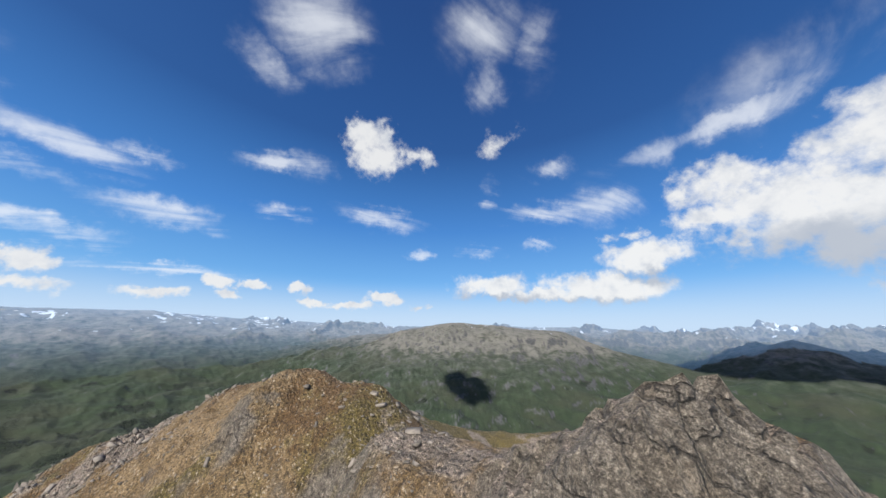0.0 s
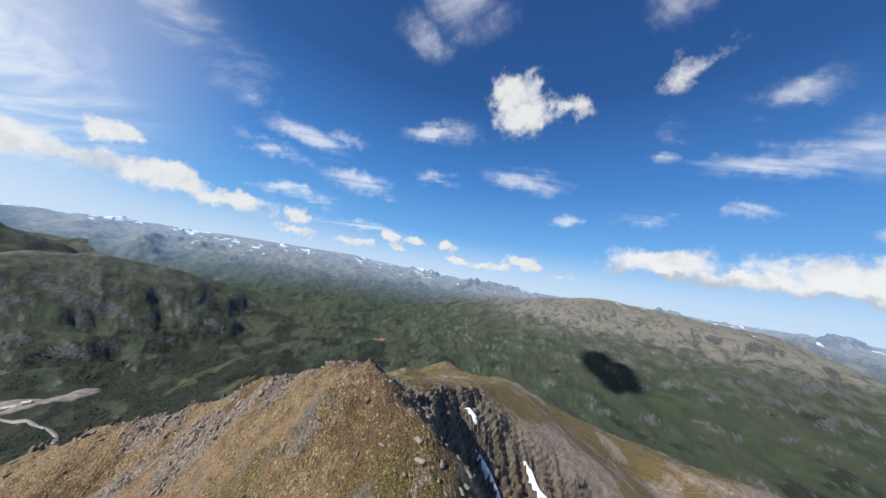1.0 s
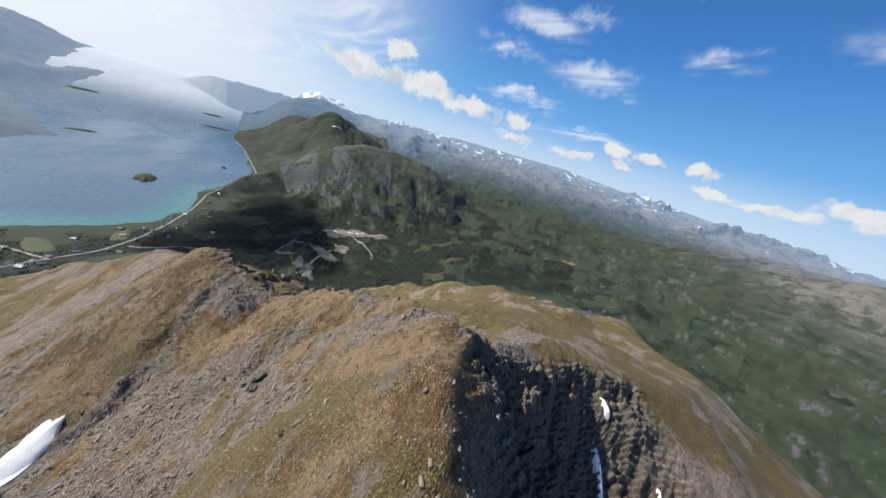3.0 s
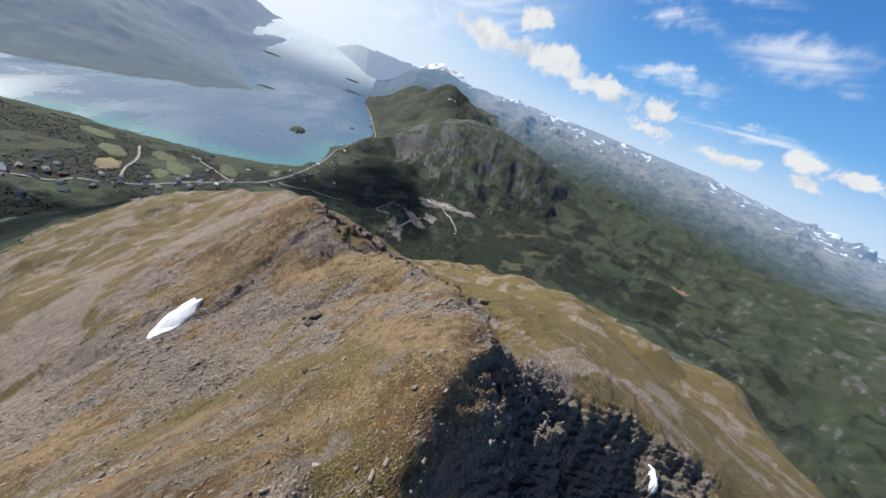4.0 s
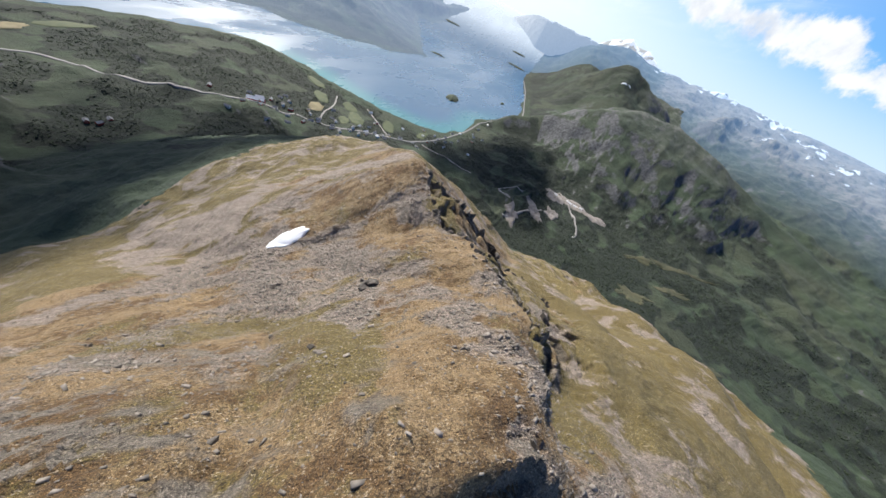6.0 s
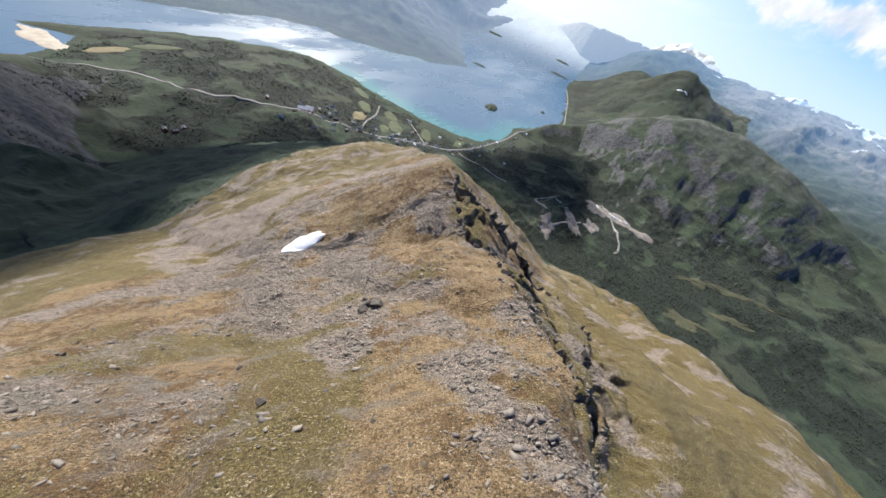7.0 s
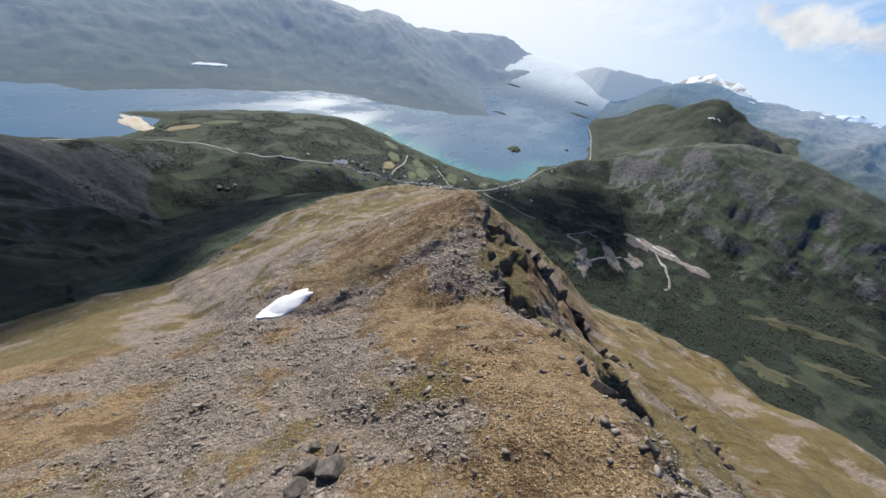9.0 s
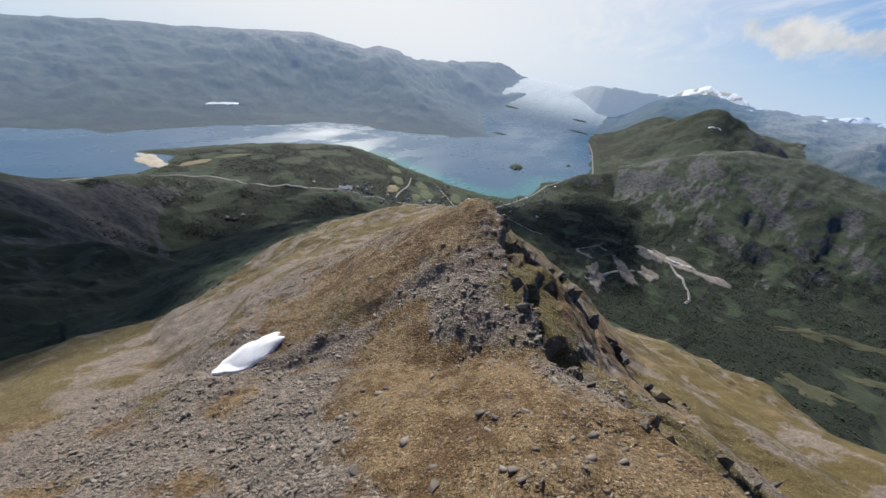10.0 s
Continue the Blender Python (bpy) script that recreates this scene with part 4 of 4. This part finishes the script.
        u, v = np.cos(a) * edge * rx * f, np.sin(a) * edge * ry * f
        x, y = cx + u * ct - v * st, cy + u * st + v * ct
        verts.append(np.column_stack([x, y, ground(x, y) + lift * (1 - f ** 4) - sink * (f > 0.99)]))
    for k in range(rings):
        for i in range(spokes):
            j = (i + 1) % spokes
            faces.append((k * spokes + i, (k + 1) * spokes + i, (k + 1) * spokes + j, k * spokes + j))
    return raw(name, np.concatenate(verts), faces, mat, True)


ridge_z = lambda x, y: ridge_height(np.asarray(x, float), np.asarray(y, float))[0]

# ---- snow ----
base_z = lambda x, y: height(np.asarray(x, float), np.asarray(y, float))[0] + 0.2
tagged(drape("snow_patch", -32.3, -38.6, 5.6, 2.3, 149, SNOW, 0.55, 3, base_z, 14, 90, 0.16, 0.8), "white melting snow patch on grey scree", "snow patch", "snow patches")
for cx, cy, rx, ry, turn, k in ((0.4, 51.3, 6.0, 0.95, -20, 5), (8.2, 62.8, 4.0, 0.85, -26, 7), (-6.5, 56.8, 1.6, 0.5, 8, 9)):
    tagged(drape("snow_patch", cx, cy, rx, ry, turn, SNOW, 1.4, k, base_z, 10, 60, 0.4, 1.4), "narrow old snow lying in a rock gully", "snow patch", "snow patches")


for cx, cy, rx, ry, turn, k in ((-2765, 40, 22, 5, 100, 12), (-2790, 85, 14, 4, 80, 14)):
    tagged(drape("snow_patch", cx, cy, rx, ry, turn, SNOW, 3.0, k, rough=0.5, sink=3), "old snow lying below a dark summit", "snow patch", "snow patches")

# ---- stones ----
def stone_mesh(seed, flat=0.5):
    """An angular slab: the eight broken corners of a block, as triangles."""
    rng = np.random.RandomState(seed)
    v = np.array([(x, y, z) for z in (-1, 1) for y in (-1, 1) for x in (-1, 1)], float) * rng.uniform(0.5, 1.05, (8, 3))
    f = np.array([(0, 2, 3), (0, 3, 1), (4, 5, 7), (4, 7, 6), (0, 1, 5), (0, 5, 4), (1, 3, 7), (1, 7, 5), (3, 2, 6), (3, 6, 7), (2, 0, 4), (2, 4, 6)])
    return v * np.array([1.0, rng.uniform(0.32, 0.62), flat * rng.uniform(0.35, 0.8)]) * 0.55, f


def block_mesh(seed, flat=0.6, corners=15):
    """A broken boulder: the hull of a handful of corners."""
    rng = np.random.RandomState(seed)
    bm = bmesh.new()
    for _ in range(corners):
        p = rng.normal(0, 1, 3)
        p = p / np.max(np.abs(p)) * rng.uniform(0.72, 1.0)
        bm.verts.new(p * np.array([1.0, rng.uniform(0.6, 0.85), flat]) * 0.5)
    hull = bmesh.ops.convex_hull(bm, input=bm.verts[:])
    bmesh.ops.delete(bm, geom=[g for g in hull["geom_interior"] if isinstance(g, bmesh.types.BMVert)], context="VERTS")
    bmesh.ops.bevel(bm, geom=bm.edges[:], offset=0.02, segments=1, affect="EDGES")
    return bm


STONES = [stone_mesh(k) for k in range(10)]


def scatter(name, x, y, z, size, mat, tilt=0.5, shapes=STONES, seed=1, lie=None):
    """Many small pieces in one mesh."""
    rng = np.random.RandomState(seed)
    verts, faces, n0 = [], [], 0
    kind = rng.randint(0, len(shapes), len(x))
    for k, (v, f) in enumerate(shapes):
        i = np.where(kind == k)[0]
        a, b, c = rng.uniform(0, 6.28, len(i)), rng.normal(0, tilt, len(i)), rng.normal(0, tilt, len(i))
        if lie is not None:
            a = rng.normal(lie, 0.5, len(i))
        p = v[None] * size[i, None, None]
        for (m, q), ang in zip(((1, 2), (0, 2), (0, 1)), (b, c, a)):
            s, t = np.sin(ang)[:, None], np.cos(ang)[:, None]
            p0, p1 = p[:, :, m] * t - p[:, :, q] * s, p[:, :, m] * s + p[:, :, q] * t
            p[:, :, m], p[:, :, q] = p0, p1
        p = p + np.stack([x[i], y[i], z[i]], -1)[:, None]
        verts.append(p.reshape(-1, 3))
        faces.append((f[None] + (np.arange(len(i)) * len(v))[:, None, None]).reshape(-1, 3) + n0)
        n0 += len(i) * len(v)
    verts, faces = np.concatenate(verts), np.concatenate(faces)
    me = bpy.data.meshes.new(name)
    me.vertices.add(len(verts))
    me.vertices.foreach_set("co", verts.astype(np.float32).ravel())
    me.loops.add(faces.size)
    me.loops.foreach_set("vertex_index", faces.astype(np.int32).ravel())
    me.polygons.add(len(faces))
    me.polygons.foreach_set("loop_start", np.arange(0, faces.size, 3, dtype=np.int32))
    me.update(calc_edges=True)
    me.materials.append(mat)
    return new(name, me)


rng = np.random.RandomState(11)
sx, sy = rng.uniform(-72, 24, 230000), rng.uniform(-60, 34, 230000)
sz, srock = ridge_height(sx, sy)
want = cover(sx, sy, 0.3 * srock) * (0.35 + 0.65 * smooth(-np.hypot(sx + 22, sy + 4), -60, -25))
free = ((sx + 32.3) * 0.84 - (sy + 38.6) * 0.54) ** 2 / 50 + ((sx + 32.3) * 0.54 + (sy + 38.6) * 0.84) ** 2 / 9 > 1
pick = free & (sx < 7 + rng.uniform(0, 3, len(sx))) & (rng.uniform(0, 1, len(sx)) < 0.78 * want ** 1.8 + 0.03)
size = np.clip(0.15 * np.exp(rng.normal(0.18, 0.58, len(sx))), 0.09, 0.85)
tagged(scatter("scree", sx[pick], sy[pick], sz[pick] + 0.12 * size[pick], size[pick], STONE, 0.35, lie=2.26), "loose grey and tan stones scattered over the ridge", "scree", kind="stuff")

BLOCKS = []
for k in range(7):
    bm = block_mesh(50 + k)
    me = bpy.data.meshes.new("boulder")
    bm.to_mesh(me)
    bm.free()
    me.materials.append(DARKSHADEROCK if k > 4 else STONE)
    BLOCKS.append(me)


def boulder(x, y, size, k, label, sink=0.12):
    ob = new("boulder", BLOCKS[k])
    z = float(ridge_z([x], [y])[0])
    ob.matrix_world = pose(x, y, z + size * sink, random.uniform(-18, 18), random.uniform(-18, 18), random.uniform(0, 360)) @ Matrix.Diagonal((size, size, size, 1))
    return tagged(ob, label, "boulder", "boulders on the ridge")


# all in the darker rock, which paints in their shaded faces
for x, y, size, k in ((-22.8, -4.9, 2.5, 5), (-24.0, -4.0, 2.2, 6), (-21.8, -4.6, 1.6, 6), (-23.6, -6.2, 1.5, 5), (-24.6, -5.2, 1.3, 6), (2.3, 2.7, 1.0, 5), (-7, 0.5, 0.9, 6)):
    boulder(x, y, size, k, "shade-toned dark angular boulder casting a black shadow on turf")
for x, y, size, k in ((-26.6, -9.3, 1.1, 0), (-27.6, -9.8, 0.8, 1), (-12.5, 33, 2.0, 5), (-33, -9, 0.8, 2), (-35, -5, 0.7, 1), (-31, -14, 0.7, 4)):
    boulder(x, y, size, k, "pale grey angular boulder lying on stony turf")
for _ in range(100):
    x, y = rng.uniform(-66, 12), rng.uniform(-48, 30)
    boulder(x, y, float(np.clip(0.36 * math.exp(rng.normal(0, 0.4)), 0.22, 0.9)), int(rng.randint(0, 7)), "small angular grey boulder half sunk in turf", 0.08)

# blocks that stand out of the northern edge and the gullies, shade in their colour
CRAGS = []
for k in range(6):
    bm = block_mesh(80 + k, 1.25, 10)
    me = bpy.data.meshes.new("crag")
    bm.to_mesh(me)
    bm.free()
    me.materials.append(DARKSHADEROCK)
    CRAGS.append(me)


def crag(x, y, size, lean, label):
    ob = new("crag", CRAGS[int(rng.randint(0, 6))])
    z = float(ridge_z([x], [y])[0])
    ob.matrix_world = pose(x, y, z + 0.12 * size, rng.normal(lean, 10), rng.normal(0, 12), rng.uniform(0, 360)) @ Matrix.Diagonal((size * rng.uniform(0.7, 1.2), size * rng.uniform(0.6, 1.0), size, 1))
    return tagged(ob, label, "rock crag", "crags of the ridge")


edge = np.array([p[:2] for p in MAIN if -76 < p[0] < -22], float)
for k in range(len(edge) - 1):
    t = edge[k + 1] - edge[k]
    out = np.array([t[1], -t[0]]) / np.hypot(*t)
    for _ in range(max(2, int(np.hypot(*t) * 0.7))):
        p = edge[k] + rng.uniform(0, 1) * t + out * rng.normal(1.7, 0.5)
        crag(p[0], p[1], rng.uniform(0.7, 1.8), 10, "shade-toned dark broken crag under the northern edge")
for line in STEPS:
    for a_, b_ in zip(line[:-1], line[1:]):
        for _ in range(int(math.dist(a_[:2], b_[:2]) * 0.45)):
            f = rng.uniform(0, 1)
            deep = a_[2] + f * (b_[2] - a_[2])
            crag(a_[0] + f * (b_[0] - a_[0]) + rng.normal(0, 0.7), a_[1] + f * (b_[1] - a_[1]) + rng.normal(0, 0.7), rng.uniform(0.25, 0.55) * (deep + 1.0), 15, "shade-toned dark crag standing out of a green slope")
for x, y, size in ((-87.5, 37.3, 5.0), (-85.5, 38.0, 3.6), (-48.3, 29.0, 3.4), (-47.0, 28.2, 2.6), (-53.6, 17.0, 2.4)):
    crag(x, y, size, 5, "tall shade-toned black crag at the foot of a green slope")
for line in CHUTES:
    for a_, b_ in zip(line[:-1], line[1:]):
        for _ in range(7):
            f = rng.uniform(0, 1)
            crag(a_[0] + f * (b_[0] - a_[0]) + rng.normal(0, 2.2), a_[1] + f * (b_[1] - a_[1]) + rng.normal(0, 2.2), rng.uniform(0.6, 1.7), 0, "shade-toned dark jagged crag in a shaded gully")

# ---- roads and the village ----
MAIN_ROAD = [(130, -1120), (5, -1150), (-62, -1190), (-138, -1235), (-195, -1222), (-233, -1178), (-263, -1080), (-339, -995), (-412, -908), (-498, -840), (-580, -760), (-620, -690),
             (-700, -620), (-808, -545), (-954, -480), (-1107, -463), (-1326, -455), (-1500, -470)]
tagged(strip("road", MAIN_ROAD, 9, ASPHALT), "pale grey two-lane road along the valley", "road", kind="structure")
tagged(strip("road_south", [(-930, -470), (-908, -418), (-898, -309), (-884, -226)], 6, GRAVELROAD), "narrow pale gravel road through dark woods", "road", kind="structure")
tagged(strip("road_coast", [(-1500, -470), (-1800, -385), (-2028, -372), (-2346, -476), (-2700, -585), (-3100, -745)], 9, ASPHALT, 2.0), "pale coastal road above the water", "road", kind="structure")
tagged(strip("road_village", [(-620, -690), (-700, -760), (-790, -800), (-880, -880)], 6, GRAVELROAD), "narrow pale farm road between fields", "road", kind="structure")
tagged(strip("road_farm", [(-808, -545), (-870, -640), (-930, -760)], 5, GRAVELROAD), "narrow pale farm road between fields", "road", kind="structure")
tagged(strip("road_pit", [(-1108, 122), (-1020, 165), (-926, 206), (-890, 191)], 7, GRAVELROAD), "pale gravel haul road down from a pit", "road", kind="structure")
tagged(strip("road_forest", [(-848, -44), (-890, -125), (-965, -84), (-957, -35)], 6, GRAVELROAD), "pale looping gravel track in dark woods", "road", kind="structure")
tagged(strip("road_track", [(-760, -40), (-783, -17), (-850, 7), (-930, 64), (-948, 105)], 8, GRAVELROAD), "pale gravel track across bare ground", "road", kind="structure")
for cx, cy, rx, ry, turn, k in ((-1092, 75, 48, 44, 80, 21), (-1118, 150, 75, 38, 85, 22), (-1102, 240, 62, 28, 95, 23)):
    tagged(drape("gravel_pit", cx, cy, rx, ry, turn, SPOIL, 2.5, k, rough=0.3, sink=4), "pale grey gravel pit floor cut into a slope", "gravel pit", kind="structure")
for cx, cy, rx, ry, turn, k in ((-795, -22, 50, 26, 30, 24), (-890, 35, 60, 24, 40, 25), (-950, 95, 38, 26, 0, 26)):
    tagged(drape("pavement_spoil", cx, cy, rx, ry, turn, SPOIL, 2.5, k, rough=0.4, sink=4), "bare brown spoil ground beside the tracks", "spoil ground", kind="structure")
for cx, cy, rx, ry, turn, mat, k in ((-705, -800, 48, 26, 35, STRAW, 31), (-800, -880, 60, 30, 60, MEADOW, 32), (-800, -700, 65, 30, 50, MEADOW, 33), (-900, -620, 60, 26, 40, MEADOW, 34), (-860, -790, 50, 28, 60, MEADOW, 35),
                                     (-1000, -520, 50, 20, 10, MEADOW, 36), (-740, -700, 40, 20, 45, MEADOW, 37), (-880, -1000, 60, 24, 80, MEADOW, 38), (-200, -1380, 60, 26, 10, STRAW, 39), (-330, -1400, 70, 25, 0, MEADOW, 40)):
    tagged(drape("field", cx, cy, rx, ry, turn, mat, 2.0, k, rough=0.2, sink=4), "mown tan hay field by the shore" if mat is STRAW else "bright green meadow near the shore", "field", kind="structure")
for cx, cy, rx, ry, turn, k in ((-1055, 560, 125, 15, 113, 61), (-780, 401, 48, 24, 100, 62), (-907, 537, 60, 14, 115, 63), (-1000, 430, 40, 14, 110, 64), (-640, 560, 70, 22, 120, 65)):
    tagged(drape("field", cx, cy, rx, ry, turn, CLEARING, 1.6, k, rough=0.75, sink=4), "pale brown clearing among dark birch woods", "clearing", kind="structure")
RUST = plain("rusty_rock", (0.10, 0.055, 0.035), (0.24, 0.15, 0.10), 12.0, 0.9, 0.9, 3.0)
for cx, cy, rx, ry, turn, k in ((-935, 1245, 26, 15, 40, 51), (-960, 1228, 14, 9, 80, 52)):
    tagged(drape("trim_scar", cx, cy, rx, ry, turn, RUST, 3.0, k, rough=0.5, sink=4), "rusty bare rock scar in a green slope", "rock scar", kind="structure")
tagged(drape("beach_sand", -88, -1482, 95, 36, 106, SAND, 1.2, 41, lambda x, y: np.maximum(far_z(x, y), 0.3), sink=3), "pale tidal sand flat at the water's edge", "beach", kind="structure")
lake_z = float(far_z(-560, -2250)) + 4
# the sky's reflection is put into the lake's base colour as a pale tone
LAKE = plain("lake_sky_tone", (0.55, 0.60, 0.66), (0.66, 0.70, 0.75), 60.0, 0.2)
tagged(drape("lake_far", -560, -2250, 110, 45, 15, LAKE, 0.0, 42, lambda x, y: 0 * x + lake_z, rough=0.2, sink=8), "small pale lake among far hills", "lake", kind="structure")


def wall_box(x0, x1, y0, y1, z0, z1, bm):
    v = [bm.verts.new((x, y, z)) for z in (z0, z1) for x, y in ((x0, y0), (x1, y0), (x1, y1), (x0, y1))]
    for q in ((3, 2, 1, 0), (4, 5, 6, 7), (0, 1, 5, 4), (1, 2, 6, 5), (2, 3, 7, 6), (3, 0, 4, 7)):
        bm.faces.new([v[i] for i in q])


def house(x, y, w, d, h, turn, wall_mat, roof_mat, label, windows=3):
    """A gabled house with its roof, windows and door."""
    base = new("house")
    base.matrix_world = pose(x, y, float(far_z(x, y)) - 0.5, 0, 0, turn)
    bm = bmesh.new()
    wall_box(-w / 2, w / 2, -d / 2, d / 2, -3, h, bm)
    a, b = [bm.verts.new((s * w / 2, 0, h + d * 0.36)) for s in (-1, 1)]
    bm.verts.ensure_lookup_table()
    bm.faces.new((bm.verts[4], a, bm.verts[7]))
    bm.faces.new((bm.verts[5], bm.verts[6], b))
    part("wall", bm, wall_mat, base)
    bm = bmesh.new()
    for s in (-1, 1):
        e = 0.6
        lo, hi = (s * (d / 2 + e), h - 0.36 * 2 * e * 0.5), (0, h + d * 0.36)
        q = [bm.verts.new((sx_ * (w / 2 + e), yy, zz + t)) for t in (0.05, 0.45) for sx_, (yy, zz) in ((-1, lo), (1, lo), (1, hi), (-1, hi))]
        for g in ((0, 1, 2, 3), (7, 6, 5, 4), (0, 4, 5, 1), (1, 5, 6, 2), (2, 6, 7, 3), (3, 7, 4, 0)):
            bm.faces.new([q[i] for i in g])
    part("roof", bm, roof_mat, base)
    for s in (-1, 1):
        for i in range(windows):
            cx = (i + 0.5) / windows * w - w / 2
            bm = bmesh.new()
            wall_box(cx - 0.7, cx + 0.7, s * d / 2 - 0.05, s * d / 2 + 0.05, h * 0.45, h * 0.45 + 1.3, bm)
            part("window", bm, GLASS, base)
    bm = bmesh.new()
    wall_box(w / 2 - 0.05, w / 2 + 0.06, -0.5, 0.5, 0, 2.1, bm)
    part("door", bm, SLATE, base)
    return tagged(base, label, "house", "village houses")


house(-520, -838, 46, 18, 7, -45, REDWALL, PALEROOF, "long red building with a pale roof beside the road", 9)
house(-548, -862, 22, 12, 5, -40, WHITEWALL, PALEROOF, "low white building with a pale roof", 4)
LOOKS = [(WHITEWALL, SLATE, "white wooden house with a dark roof"), (REDWALL, SLATE, "red wooden house with a dark roof"), (OCHREWALL, SLATE, "ochre wooden house with a dark roof"), (WHITEWALL, PALEROOF, "white wooden house with a pale roof")]
spots = []
route = np.array(MAIN_ROAD[9:], float)
for i in range(120):
    if len(spots) >= 70:
        break
    k = rng.randint(0, len(route) - 1)
    f = rng.uniform(0, 1)
    p = route[k] * (1 - f) + route[k + 1] * f + rng.normal(0, 45, 2) * (1 if i % 3 else 1.8)
    if inland(p[:1], p[1:], NEAR_COAST)[0] > 25 and all(np.hypot(*(p - q)) > 22 for q in spots):
        spots.append(p)
for p in spots:
    look_ = LOOKS[int(rng.choice([0, 0, 0, 1, 2, 3]))]
    house(p[0], p[1], rng.uniform(10, 15), rng.uniform(7.5, 9.5), rng.uniform(3.2, 5.5), rng.uniform(0, 180), look_[0], look_[1], look_[2] + " near the shore road")
for x, y, w, turn in ((-1113, 132, 26, 80), (-1110, 158, 18, 84), (-1096, 70, 16, 60), (-1104, 180, 12, 80)):
    house(x, y, w, 8, 5, turn, WHITEWALL, PALEROOF, "white shed on the gravel pit floor", 2)
for x, y in ((-175, -842), (-196, -850), (-160, -856)):
    house(x, y, 11, 8, 4, rng.uniform(0, 180), LOOKS[1][0], LOOKS[1][1], "small red cabin alone in the dark woods", 2)

# ---- islands ----
def island(cx, cy, rx, ry, turn, tall, seed, label):
    a = np.linspace(0, 2 * np.pi, 60, endpoint=False)
    edge = 1 + 0.35 * fbm(np.cos(a) * 1.5 + seed, np.sin(a) * 1.5, 1.0, 4, seed)
    verts, faces = [], []
    ct, st = math.cos(radians(turn)), math.sin(radians(turn))
    for k in range(13):
        f = k / 12
        u, v = np.cos(a) * edge * rx * f, np.sin(a) * edge * ry * f
        x, y = cx + u * ct - v * st, cy + u * st + v * ct
        verts.append(np.column_stack([x, y, tall * (1 - f ** 2.2) - 1.5 * (f > 0.99) + 1.5 * fbm(u, v, 16, 3, seed) * (1 - f) + far_lift(x, y)]))
    for k in range(12):
        for i in range(60):
            j = (i + 1) % 60
            faces.append((k * 60 + i, (k + 1) * 60 + i, (k + 1) * 60 + j, k * 60 + j))
    ob = raw("island", np.concatenate(verts), faces, WOOD, True)
    return tagged(ob, label, "island", "islands in the fjord")


island(-1620, -727, 62, 40, 20, 14, 3, "small wooded island in the fjord")
island(-2068, -560, 24, 14, 10, 6, 8, "tiny dark rocky islet in the fjord")
for x, y, rx, ry, turn in ((-3350, -960, 100, 26, 104), (-3650, -1080, 80, 22, 106), (-2300, -1290, 60, 26, 118), (-3300, -1800, 90, 24, 118)):
    island(x, y, rx, ry, turn, 6, int(abs(x)) % 50, "low dark skerry off the wooded shore")

# ---- woods ----
wx2, wy2 = rng.uniform(-1900, 300, 170000), rng.uniform(-1500, 1500, 170000)
wz2 = far_z(wx2, wy2)
dense = wooded(wx2, wy2, wz2)
road_d = along(wx2, wy2, [(*p, 0.0) for p in MAIN_ROAD])[0]
pick = (dense + 0.12 * rng.uniform(-1, 1, len(dense)) > 0.80) & (inland(wx2, wy2, NEAR_COAST) > 30) & (np.hypot(wx2 + 20, wy2 - 20) > 330) & (road_d > 16) & (wz2 < 230) & (np.hypot(wx2 + 1090, wy2 - 150) > 110)
BUSH = []
for k in range(6):
    v, f = stone_mesh(90 + k, 1.0)
    BUSH.append((v * np.array([1.0, 1.2, 1.0]), f))
tree_size = np.clip(2.4 * np.exp(rng.normal(0, 0.35, pick.sum())), 1.2, 5.0)
tagged(scatter("woodland", wx2[pick], wy2[pick], wz2[pick] + 0.2 * tree_size, tree_size, WOOD, 0.25, BUSH, 5), "dark green birch woods on the valley slopes", "woods", kind="stuff")

# ---- clouds that shade the land ----
def shade_cloud(x, y, z, rx, ry, seed, mat=CLOUD):
    """A cumulus out of view, added between the sun and a place to shade it."""
    v = toward(SUN_AZ, SUN_EL)
    c = Vector((x, y, z)) + v * ((3000 - z) / v.z)
    lobes = np.random.RandomState(seed)
    bm = bmesh.new()
    for k in range(16):
        a, f = lobes.uniform(0, 6.28), math.sqrt(lobes.uniform(0, 1)) * 0.72
        r = lobes.uniform(0.30, 0.48)
        m = Matrix.Translation((math.cos(a) * f * rx, math.sin(a) * f * ry, lobes.uniform(0, 0.25) * rx)) @ Matrix.Diagonal((r * rx, r * ry, 0.3 * r * (rx + ry), 1))
        bmesh.ops.create_icosphere(bm, subdivisions=3, radius=1.0, matrix=m)
    for p in bm.verts:
        p.co += noise.noise_vector(p.co / (0.25 * rx)) * 0.10 * rx
    ob = part("cumulus_cloud", bm, mat, None)
    ob.location = c
    return tagged(ob, "unseen white cumulus cloud high up, shading the valley", "cloud", "clouds over the land")


shade_cloud(-170, -760, 50, 430, 330, 1, HAZECLOUD)
shade_cloud(-1100, -230, 60, 430, 270, 2, VEIL)
shade_cloud(150, 1420, 253, 105, 210, 3)
shade_cloud(2350, 1780, 320, 640, 520, 4)
shade_cloud(60, -560, 230, 380, 310, 5)
# thin unseen cloud added to darken the southern flank
shade_cloud(70, -190, 370, 150, 120, 7, HAZECLOUD)
shade_cloud(-110, -345, 270, 340, 190, 8, VEIL)
